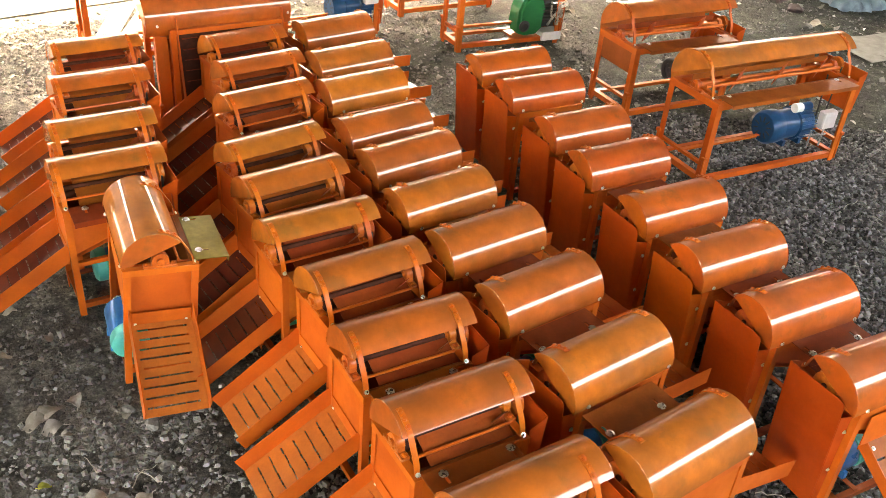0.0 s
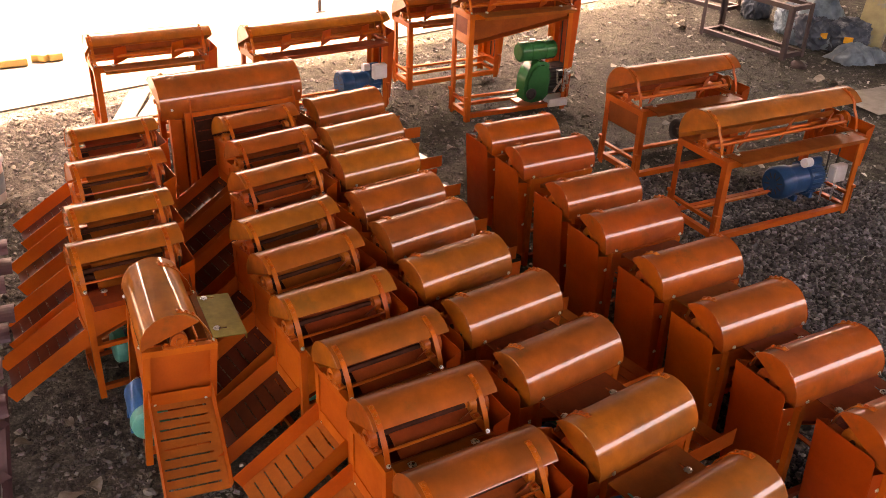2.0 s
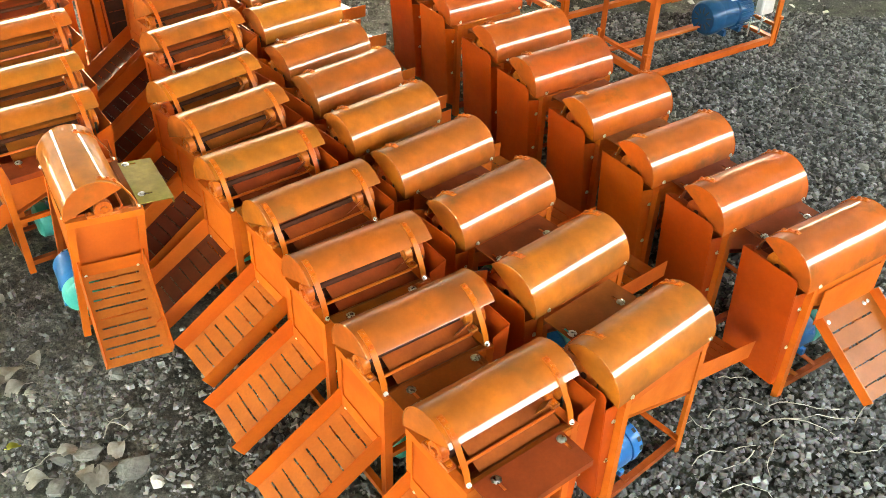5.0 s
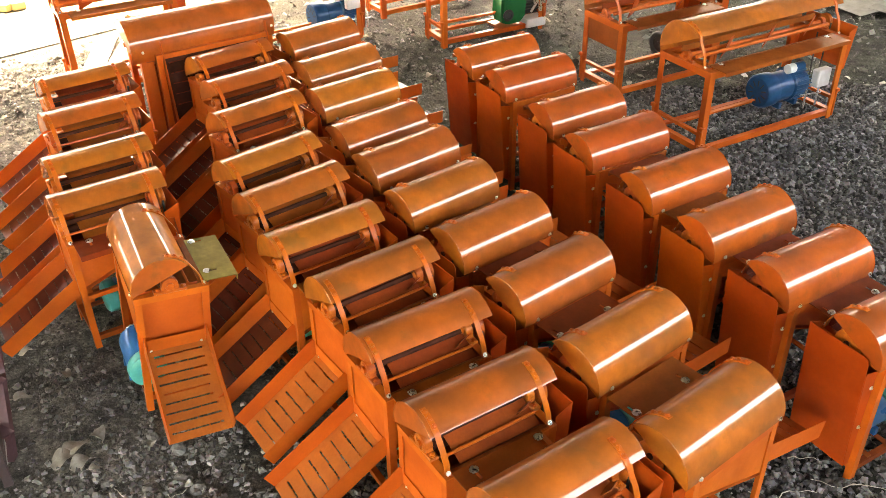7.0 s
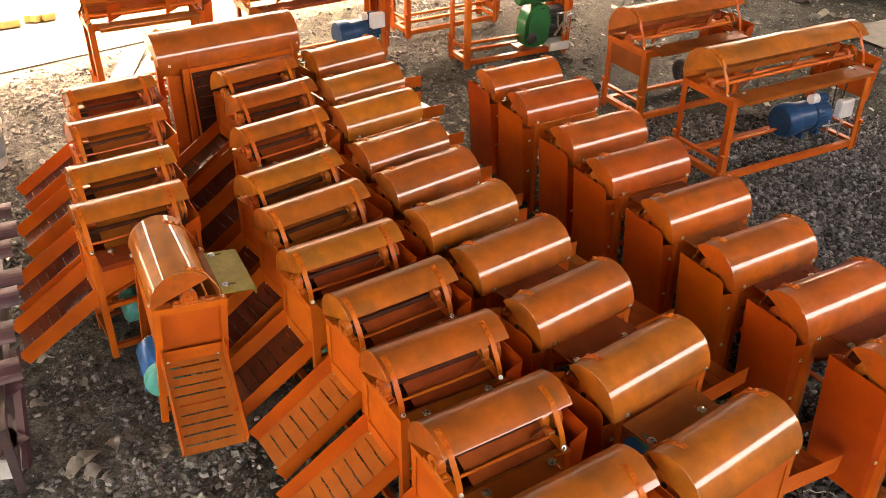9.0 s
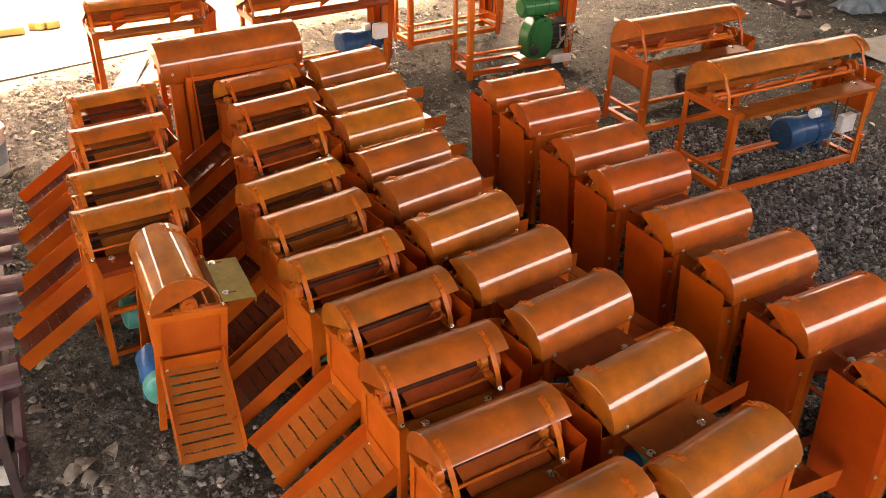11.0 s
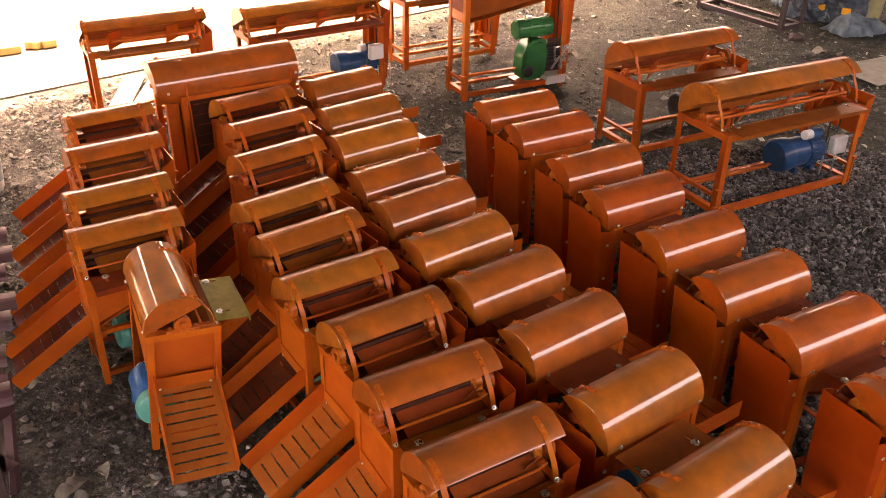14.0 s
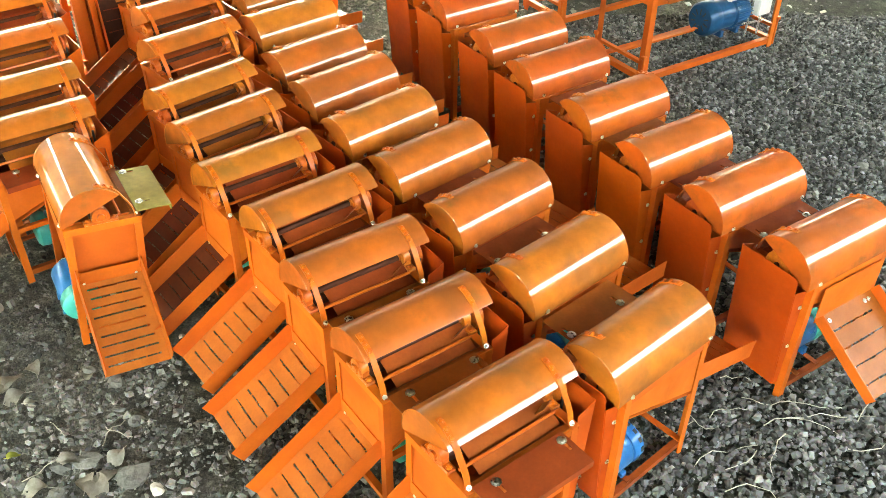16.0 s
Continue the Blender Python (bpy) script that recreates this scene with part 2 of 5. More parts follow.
def ground_height(x, y):
    return 0.018 * noise.noise(Vector((x * 1.3, y * 1.3, 0.3))) + 0.009 * noise.noise(Vector((x * 5.0, y * 5.0, 1.7))) - 0.012


def soil_material():
    m = bpy.data.materials.new("packed_soil")
    m.use_nodes = True
    n, l = m.node_tree.nodes, m.node_tree.links
    b = n["Principled BSDF"]
    tc = n.new("ShaderNodeTexCoord")

    def nz(s, d=6.0, r=0.6):
        t = n.new("ShaderNodeTexNoise")
        t.inputs["Scale"].default_value, t.inputs["Detail"].default_value, t.inputs["Roughness"].default_value = s, d, r
        l.new(tc.outputs["Object"], t.inputs["Vector"])
        return t.outputs["Fac"]

    def ramp(src, stops):
        r = n.new("ShaderNodeValToRGB")
        r.color_ramp.elements[0].position, r.color_ramp.elements[0].color = stops[0][0], (*stops[0][1], 1)
        r.color_ramp.elements[1].position, r.color_ramp.elements[1].color = stops[-1][0], (*stops[-1][1], 1)
        for p, c in stops[1:-1]:
            r.color_ramp.elements.new(p).color = (*c, 1)
        l.new(src, r.inputs[0])
        return r.outputs[0]

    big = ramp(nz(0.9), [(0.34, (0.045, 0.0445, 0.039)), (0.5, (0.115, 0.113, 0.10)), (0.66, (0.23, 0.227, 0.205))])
    dim_soil = ramp(nz(1.4, 4.0, 0.5), [(0.34, (0.015, 0.0185, 0.012)), (0.5, (0.034, 0.042, 0.029)), (0.68, (0.08, 0.096, 0.071))])
    # pale near corner to dark olive farther in: light falloff mixed into soil colour
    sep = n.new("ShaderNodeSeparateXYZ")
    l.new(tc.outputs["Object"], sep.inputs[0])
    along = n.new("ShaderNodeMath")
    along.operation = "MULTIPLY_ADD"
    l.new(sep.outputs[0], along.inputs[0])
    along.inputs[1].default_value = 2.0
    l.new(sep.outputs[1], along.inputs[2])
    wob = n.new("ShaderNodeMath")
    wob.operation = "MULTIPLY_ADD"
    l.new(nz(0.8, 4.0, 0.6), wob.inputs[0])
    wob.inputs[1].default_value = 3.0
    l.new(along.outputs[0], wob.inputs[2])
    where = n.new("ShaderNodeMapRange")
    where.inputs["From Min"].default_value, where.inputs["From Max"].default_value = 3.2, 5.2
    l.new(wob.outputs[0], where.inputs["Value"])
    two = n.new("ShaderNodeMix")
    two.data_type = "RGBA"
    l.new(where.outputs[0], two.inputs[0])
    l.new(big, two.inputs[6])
    l.new(dim_soil, two.inputs[7])
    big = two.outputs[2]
    small = ramp(nz(9.0, 8.0, 0.65), [(0.36, (0.25, 0.245, 0.235)), (0.5, (0.8, 0.79, 0.77)), (0.63, (1.6, 1.58, 1.52))])
    fine = ramp(nz(60.0, 6.0, 0.75), [(0.36, (0.5, 0.49, 0.48)), (0.5, (0.85, 0.85, 0.84)), (0.64, (1.5, 1.49, 1.46))])

    def times(p, q):
        x = n.new("ShaderNodeMix")
        x.data_type, x.blend_type = "RGBA", "MULTIPLY"
        x.inputs[0].default_value = 1.0
        l.new(p, x.inputs[6])
        l.new(q, x.inputs[7])
        return x.outputs[2]

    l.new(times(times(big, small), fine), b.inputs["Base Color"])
    b.inputs["Roughness"].default_value = 0.9
    bp = n.new("ShaderNodeBump")
    bp.inputs["Strength"].default_value, bp.inputs["Distance"].default_value = 1.0, 0.05
    l.new(nz(34.0, 10.0, 0.8), bp.inputs["Height"])
    l.new(bp.outputs[0], b.inputs["Normal"])
    return m


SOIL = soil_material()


def build_ground():
    xs = [-400, -120, -40, -15, -8] + [i * 0.06 for i in range(-75, 92)] + [8, 15, 40, 120, 400]
    ys = [-400, -120, -40, -12, -4] + [i * 0.06 for i in range(10, 200)] + [16, 24, 40, 120, 400]
    verts = []
    for yv in ys:
        for xv in xs:
            near = -4.6 < xv < 5.6 and 0.5 < yv < 12
            paved = yv * UX - xv * UY > 7.9
            verts.append((xv, yv, -0.02 if paved else ground_height(xv, yv) if near else -0.012))
    w = len(xs)
    faces = [(j * w + i, j * w + i + 1, (j + 1) * w + i + 1, (j + 1) * w + i) for j in range(len(ys) - 1) for i in range(w - 1)]
    me = bpy.data.meshes.new("ground")
    me.from_pydata(verts, [], faces)
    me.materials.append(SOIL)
    for p in me.polygons:
        p.use_smooth = True
    tagged(new("ground", me), "packed dark grey soil floor of an open shed", "ground", kind="structure")


build_ground()

# inferred roof, out of view; edges, slope and dark tone set to limit light
ROOF_V, ROOF_EAVE = 9.45, 3.3
ROOF_U0, ROOF_U1, ROOF_BACK, ROOF_Z = -11.0, 14.0, -3.9, 4.6
bm = bmesh.new()
extrude(bm, [shed(ROOF_U0, ROOF_BACK, ROOF_Z), shed(ROOF_U1, ROOF_BACK, ROOF_Z), shed(ROOF_U1, ROOF_V, ROOF_EAVE), shed(ROOF_U0, ROOF_V, ROOF_EAVE)], (0, 0, 0.08))
tagged(part("roof", bm, ROOFING), "dark sheet roof of the shed, out of view, shaped to limit light", "roof", kind="structure")

# pale concrete yard in the sun; unseen side and front slabs added for bounce
CONCRETE = material("pale_concrete", (0.16, 0.16, 0.155), 0.85, second=(0.125, 0.125, 0.12), scale=1.5, amount=0.8, fine=30, fine_amount=0.2, bump=0.2, bump_scale=40)
for name, u0, u1, v0, v1 in (("yard", -30, 40, 7.97, 20.9), ("yard_side", 14.2, 40, -30, 7.96), ("yard_front", -30, 14.19, -30, -5.3)):
    bm = bmesh.new()
    extrude(bm, [shed(u0, v0, -0.1), shed(u1, v0, -0.1), shed(u1, v1, -0.1), shed(u0, v1, -0.1)], (0, 0, 0.096))
    tagged(part(name, bm, CONCRETE), "pale sunlit concrete yard, added in part to bounce light", "yard", kind="structure")

# added walls, heights and dark tone set to block and trim incoming daylight
BLOCKER_WALL = material("dark_blocker_wall", (0.11, 0.112, 0.10), 0.9, second=(0.065, 0.068, 0.06), scale=1.2, amount=0.9, fine=20, fine_amount=0.3, bump=0.2)
for name, u0, u1, v0, v1, z1 in (("wall_back", -12, 14, -5.2, -5.0, 3.3), ("wall_side", 13.6, 13.8, -4.99, 7.9, 3.2), ("wall_yard", -34, 44, 21.0, 21.3, 7.5)):
    bm = bmesh.new()
    extrude(bm, [shed(u0, v0, -0.1), shed(u1, v0, -0.1), shed(u1, v1, -0.1), shed(u0, v1, -0.1)], (0, 0, z1 + 0.1))
    tagged(part(name, bm, BLOCKER_WALL), "plain dark wall added to block light around the shed", "wall", kind="structure")

# ---- threshing machines ----
Y0, Y1, ZT = -0.12, 0.187, 0.588
HY, HZ, HR = 0.006, 0.624, 0.135
CHUTE_TILT = math.atan2(0.22, 0.38)
ARC0, ARC1 = 40, 190


def on_hood(deg, r=HR):
    return (HY + r * math.cos(radians(deg)), HZ + r * math.sin(radians(deg)))


def small_motor(parent, x=-0.04, y=-0.065, z=0.168, body_mat=BLUE, cover_mat=TEAL, r=0.08):
    axis = pose(x, y, z, 0, 90, 0)
    bm = bmesh.new()
    lathe(bm, [(0, -0.11), (r * 0.85, -0.11), (r, -0.1), (r, 0.09), (r * 0.9, 0.10), (0, 0.10)], 24, axis)
    motor = part("motor", bm, body_mat, parent, "blue enamelled electric motor", 40)
    for dx in (-0.0575, 0.0575):
        part("foot", boxes((x + dx - 0.0125, x + dx + 0.0125, y - 0.075, y + 0.075, 0.070, z - r + 0.02), bevel=0.003), body_mat, motor)
    bm = bmesh.new()
    lathe(bm, [(0, 0.1), (r * 1.02, 0.1), (r * 1.06, 0.115), (r * 1.0, 0.15), (r * 0.8, 0.162), (r * 0.3, 0.164), (0, 0.16)], 24, axis)
    fan = part("fan_cover", bm, cover_mat, motor, "teal plastic fan cover" if cover_mat == TEAL else "blue sheet fan cover with air holes", 40)
    if cover_mat != TEAL:
        hole = boxes((-0.007, 0.007, -0.009, 0.009, -0.002, 0.0015))
        hole = shared("air_hole", hole, BLACK)
        for k in range(14):
            put("air_hole", hole, fan, axis @ pose(0, 0, 0.136, 0, 0, 360 * k / 14) @ pose(r * 1.03, 0, 0, 0, 90, 0))
        for k in range(8):
            put("air_hole", hole, fan, axis @ pose(0, 0, 0.1635, 0, 0, 45 * k) @ pose(r * 0.55, 0, 0))
    bm = boxes((x - 0.05, x + 0.03, y + r * 0.2, y + r * 0.2 + 0.06, z + r - 0.012, z + r + 0.035), bevel=0.006)
    part("terminal_box", bm, body_mat, motor)
    bm = bmesh.new()
    lathe(bm, [(0, -0.18), (0.03, -0.18), (0.035, -0.176), (0.028, -0.168), (0.035, -0.16), (0.01, -0.158), (0.01, -0.11), (0, -0.11)], 16, axis)
    part("pulley", bm, STEEL, motor, "", 40)
    return motor


def thresher(name, label, hx=0.225, lift=0.0, chute=True, guard=True, motor=(-0.05, 0.03), guts="drum", side_chute=False, table_mat=None, cover_mat=None,
             hood_mat=None, category="threshing machine", collector=True, table=(-0.155, 0.20), big=1.0, tilt=None, chute_len=0.45, inner_plate=False, hood_up=0.0, recess=0.0, slots=7, back=190, chute_mat=None,
             y0=Y0, y1=Y1, hy=HY, guard_z=0.08):
    """A drum thresher: +x the discharge end, +y the feeding side."""
    root = empty(name, label, category)
    hood_mat = hood_mat or HOOD
    zt = ZT + lift
    up = pose(0, hy, ZT + lift + hood_up) @ Matrix.Diagonal((1, big, big, 1)) @ pose(0, -HY, -ZT)
    ha, hb = -hx - 0.057, hx + 0.008
    a, t = (0.03, 0.004) if hx < 0.3 else (0.045, 0.005)
    # frame of angle iron
    for sx in (-1, 1):
        for y, dy in ((y0, 1), (y1, -1)):
            bm = bmesh.new()
            angle_iron(bm, (sx * hx, y, -0.005), (sx * hx, y, zt), a, t, (-sx, 0, 0), (0, dy, 0))
            part("leg", bm, ORANGE, root)
        bm = bmesh.new()
        angle_iron(bm, (sx * (hx + 0.002), y0 - 0.002, zt + 0.002), (sx * (hx + 0.002), y1 + 0.002, zt + 0.002), a, t, (-sx, 0, 0), (0, 0, -1))
        part("top_rail", bm, ORANGE, root)
        bm = bmesh.new()
        angle_iron(bm, (sx * (hx - 0.005), y0 + 0.005, 0.075), (sx * (hx - 0.005), y1 - 0.005, 0.075), a * 0.87, t, (-sx, 0, 0), (0, 0, -1))
        part("bottom_rail", bm, ORANGE, root)
    for y, dy in ((y0, 1), (y1, -1)):
        bm = bmesh.new()
        angle_iron(bm, (-hx + 0.031, y, zt), (hx - 0.031, y, zt), a, t, (0, dy, 0), (0, 0, -1))
        part("side_rail", bm, ORANGE, root)
        bm = bmesh.new()
        angle_iron(bm, (-hx + 0.005, y + dy * 0.005, 0.065), (hx - 0.005, y + dy * 0.005, 0.065), a * 0.87, t, (0, dy, 0), (0, 0, -1))
        part("bottom_rail", bm, RED if hx < 0.3 else ORANGE, root)
    for z in ((0.30,) if chute else ()):
        bm = bmesh.new()
        angle_iron(bm, (-hx + 0.005, y1 - 0.006, z), (hx - 0.005, y1 - 0.006, z), 0.022, t, (0, -1, 0), (0, 0, -1))
        part("rung", bm, ORANGE, root)
    # hood: bent sheet with two end caps
    bm = bmesh.new()
    ribbon(bm, [on_hood(ARC0 + (back - ARC0) * k / 26) for k in range(27)][::-1], 0.003, (ha, hb))
    bmesh.ops.transform(bm, matrix=up, verts=bm.verts)
    hood = part("hood", bm, hood_mat, root, "bent orange sheet hood", 35)
    for sx in (-1, 1):
        bm = bmesh.new()
        xe = hb if sx > 0 else ha
        extrude(bm, [(xe - sx * 0.001, *on_hood(ARC0 + (ARC1 - ARC0) * k / 24, HR - 0.0035)) for k in range(25)], (-sx * 0.003, 0, 0), up)
        part("end_cap", bm, hood_mat, hood)
        # weld bead along the cap, uneven
        bm = bmesh.new()
        last = None
        for k in range(40):
            c = on_hood(ARC0 + 4 + (ARC1 - ARC0 - 8) * k / 39, HR - 0.001 + random.uniform(-0.0008, 0.0012))
            v = [up @ Vector((xe + sx * q, c[0] * 1.0, c[1])) for q in (-0.002, random.uniform(0.0005, 0.0022))]
            top = up @ Vector((xe, *on_hood(ARC0 + 4 + (ARC1 - ARC0 - 8) * k / 39, HR + random.uniform(0.0004, 0.002))))
            ring = [bm.verts.new(q) for q in (v[0], top, v[1])]
            if last:
                for q in range(3):
                    bm.faces.new((last[q], last[(q + 1) % 3], ring[(q + 1) % 3], ring[q]))
            last = ring
        part("weld_bead", bm, hood_mat, hood)
        put("hinge_bolt", BOLT, hood, pose(sx * (hx - 0.013), *(up @ Vector((0, -0.1285, 0.612))).yz, 90, 0, 0))
    # straps
    for sx in (-1, 1):
        xs = sx * (hx - 0.018)
        bm = bmesh.new()
        foot = (min(y1 - 0.016, 0.195) - hy) / big + HY
        line = [on_hood(g, HR + 0.0045) for g in (84, 77, 70, 62, 54, 46, 40)] + [(foot - 0.043, 0.689), (foot - 0.023, 0.66), (foot - 0.008, 0.627), (foot, 0.588 - hood_up / big)]
        ribbon(bm, line, 0.004, (xs - 0.0105, xs + 0.0105))
        bmesh.ops.transform(bm, matrix=up, verts=bm.verts)
        strap = part("strap", bm, STRAP, root, "narrow riveted steel strap", 35)
        for g in (78, 66, 54):
            y, z = on_hood(g, HR + 0.0048)
            put("rivet", RIVET, strap, pose(xs, *(up @ Vector((0, y, z))).yz, g - 90, 0, 0))
        put("bolt", BOLT, strap, pose(xs, *(up @ Vector((0, foot + 0.001, 0.596 - hood_up / big))).yz, -50, 0, 0))
    # bearings on the end rails
    for sx in (-1, 1):
        bm = bmesh.new()
        xb = sx * (hx - 0.014)
        box(bm, xb - 0.017, xb + 0.017, 0.03 - 0.068, 0.03 + 0.068, zt + 0.002, zt + 0.016, 0.003)
        axis = pose(xb, 0.03, zt + 0.036, 0, 90, 0)
        lathe(bm, [(0, -0.02), (0.014, -0.02), (0.014, -0.014), (0.022, -0.014), (0.022, -0.017), (0.034, -0.015), (0.036, 0), (0.034, 0.015), (0.022, 0.017), (0.022, 0.014), (0.014, 0.014), (0.014, 0.024), (0, 0.024)], 20, axis)
        box(bm, xb - 0.013, xb + 0.013, 0.03 - 0.036, 0.03 + 0.036, zt + 0.014, zt + 0.034)
        brg = part("bearing", bm, CAST, root, "orange painted pillow block bearing", 40)
        for dy in (-0.052, 0.052):
            put("bolt", RIVET, brg, pose(xb, 0.03 + dy, zt + 0.016))
    # drum or paddle shaft
    bm = bmesh.new()
    rod(bm, (-hx - 0.05, 0.03, zt + 0.036), (hx - 0.02, 0.03, zt + 0.036), 0.012 if guts == "drum" else 0.016, 12)
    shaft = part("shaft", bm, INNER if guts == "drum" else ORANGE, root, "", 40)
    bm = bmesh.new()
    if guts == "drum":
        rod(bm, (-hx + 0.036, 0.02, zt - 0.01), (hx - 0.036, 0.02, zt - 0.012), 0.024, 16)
        part("drum", bm, INNER, root, "threshing drum, its colour darkened for the shade under the hood", 40)
        bm = bmesh.new()
        extrude(bm, [(-0.03, 0.0, -0.03), (0.03, 0.0, -0.05), (0.03, 0.0, 0.075), (-0.01, 0.0, 0.085)], (0, 0.004, 0), pose(-hx + 0.07, 0.055, zt - 0.005, -35, 0, 25))
        part("beater_plate", bm, RED, root)
        if inner_plate:
            bm = bmesh.new()
            ribbon(bm, [(-0.09, zt + 0.055), (0.0, zt + 0.05), (0.06, zt + 0.022), (0.142, zt - 0.012)], 0.003, (-hx + 0.034, hx - 0.085))
            part("inner_plate", bm, RED, root)
        bm = bmesh.new()
        rod(bm, (-hx + 0.032, 0.108, zt + 0.016), (hx - 0.032, 0.108, zt + 0.016), 0.006, 8)
        part("guide_rod", bm, ORANGE, root, "", 40)
    else:
        bm.free()
        n = 3 if hx > 0.6 else 2
        for i in range(n):
            x = -hx + (0.18 if n > 2 else 0.5 * hx) + (2 * hx - 0.5 if n > 2 else hx) * i / (n - 1)
            bm = bmesh.new()
            extrude(bm, [(-0.07, 0, -0.04), (0.05, 0, -0.07), (0.07, 0, 0.08), (-0.04, 0, 0.08)], (0, 0.005, 0), pose(x, 0.085 + hy, zt + 0.045, -18, 0, 28))
            part("paddle", bm, GUARD, root)
        bm = bmesh.new()
        rod(bm, (-hx + 0.03, 0.10, zt + 0.045), (hx - 0.03, 0.10, zt + 0.045), 0.012, 10)
        part("guide_rod", bm, ORANGE, root, "", 40)
        bm = boxes((-hx + 0.02, hx - 0.02, -0.03, -0.026, zt + 0.045, zt + 0.085))
        part("beater_bar", bm, RED, root)
    # concave pan under the drum, side plates
    if collector:
        zl, zr = 0.352 + lift, 0.495 + lift
        for y in ((y0 + 0.006, y1 - 0.009) if hx < 0.3 else (y0 + 0.03, y1 - 0.05)):
            bm = bmesh.new()
            extrude(bm, [(-hx + 0.03, y, zt - 0.002), (hx - 0.03, y, zt - 0.002), (hx - 0.03, y, zl), (-hx + 0.03, y, zr)], (0, 0.003, 0))
            part("side_plate", bm, ORANGE if hx < 0.3 else RED, root)
        bm = bmesh.new()
        ribbon(bm, [(-hx + 0.01, zr - 0.012), (hx - 0.006, zl - 0.03)], 0.003, (y0 + 0.01, y1 - 0.01), "y")
        part("pan", bm, ORANGE, root, "sloping orange collecting pan")
        bm = bmesh.new()
        ribbon(bm, [(y0 + 0.012, zt - 0.05), (-0.03, zt - 0.085), (0.06, zt - 0.09), (0.14, zt - 0.055), (y1 - 0.014, zt - 0.008)], 0.003, (-hx + 0.032, hx - 0.04 - recess))
        part("concave", bm, RED, root, "curved red-brown sheet concave under the drum", 35)
        bm = bmesh.new()
        fx = hx - (0.016 if recess == 0 else 0.034 + recess)
        extrude(bm, [(fx, y0 + 0.008, zt - 0.003), (fx, y1 - 0.01, zt - 0.003), (fx + 0.01, y1 - 0.01, zl - 0.022 + recess * 0.2), (fx + 0.01, y0 + 0.008, zl - 0.022 + recess * 0.2)], (0.003, 0, 0))
        part("front_plate", bm, ORANGE, root)
        bm = boxes((-hx + 0.006, -hx + 0.010, y0 + 0.034, y1 - 0.034, zr - 0.012, zt - 0.002))
        part("end_plate", bm, RED, root)
    elif not table:
        bm = bmesh.new()
        ribbon(bm, [on_hood(g, 0.13) for g in (200, 220, 245, 270, 295, 320)], 0.003, (-hx + 0.032, hx - 0.032))
        bmesh.ops.transform(bm, matrix=up, verts=bm.verts)
        part("concave", bm, RED, root, "curved red sheet concave under the drum", 35)
    # inner feed plate
    bm = bmesh.new()
    ribbon(bm, [(0.185, zt + 0.007), (0.16, zt - 0.002), (0.105, zt - 0.055)], 0.003, (-hx + 0.032, hx - 0.032))
    part("feed_lip", bm, RED, root)
    # feed table with two slots
    if table:
        x0, x1 = table
        bm = bmesh.new()
        hs = []
        bx = (x0 + x1) / 2 if hx > 0.3 else 0.0
        half = 0.131 if hx < 0.3 else (x1 - x0) / 2 - 0.08
        for sx in (-1, 1):
            xb = bx + sx * half
            hs.append((xb - 0.006, xb + 0.006, 0.215, 0.25))
        ty = 0.018 if big > 1 else 0.0
        pierced(bm, x0, x1, 0.178 + ty, 0.318 + ty, zt + 0.012, 0.004, hs)
        box(bm, x0, x1, 0.3182 + ty, 0.322 + ty, zt - 0.014, zt + 0.012)
        tb = part("feed_table", bm, table_mat or RED, root, "flat sheet steel feeding table")
        for sx in (-1, 1):
            put("bolt", WASHER_BOLT, tb, pose(bx + sx * half, 0.206, zt + 0.012))
    # belt guard: open-topped box
    if guard:
        bm = bmesh.new()
        xt, xb_, xi = -hx - 0.075, -hx - 0.032, -hx - 0.003
        zg, zb = 0.645 + lift, guard_z
        panel = [(xt, y1 - 0.012, zg), (xt, y0 + 0.048, zg), (xt + 0.001, y0 + 0.036, zg - 0.006), (xt + 0.002, y0 + 0.029, zg - 0.02), (xb_, y0 + 0.029, zb), (xb_, y1 - 0.012, zb)]
        extrude(bm, panel, (-0.003, 0, 0))
        extrude(bm, [(xt, y1 - 0.012, zg), (xi, y1 - 0.012, zg - 0.03), (xi, y1 - 0.012, zb), (xb_, y1 - 0.012, zb)], (0, 0.003, 0))
        extrude(bm, [(xt + 0.005, y0 + 0.029, zg - 0.07), (xi, y0 + 0.029, zg - 0.085), (xi, y0 + 0.029, zb), (xb_, y0 + 0.029, zb)], (0, -0.003, 0))
        g = part("belt_guard", bm, GUARD, root, "tall open-topped orange sheet belt guard")
        for z in (zg - 0.16, zg - 0.36):
            put("bolt", BOLT, g, pose(xi - 0.012, y0 + 0.026, z, 90, 0, 0))
        bm = bmesh.new()
        lathe(bm, [(0, -0.015), (0.05, -0.015), (0.055, -0.012), (0.046, 0), (0.055, 0.012), (0.05, 0.015), (0, 0.015)], 24, pose(-hx - 0.03, 0.03, zt + 0.036, 0, 90, 0))
        part("drum_pulley", bm, CAST, shaft, "orange painted pulley", 40)
        bm = bmesh.new()
        for sg in (-1, 1):
            extrude(bm, [(-hx - 0.035, 0.03 + sg * 0.047, zt + 0.036), (-hx - 0.025, 0.03 + sg * 0.047, zt + 0.036), (-hx - 0.025, (motor[1] if motor else 0.03) + sg * 0.03, 0.168), (-hx - 0.035, (motor[1] if motor else 0.03) + sg * 0.03, 0.168)], (0, 0.006, 0))
        part("belt", bm, BLACK, root, "black rubber drive belt")
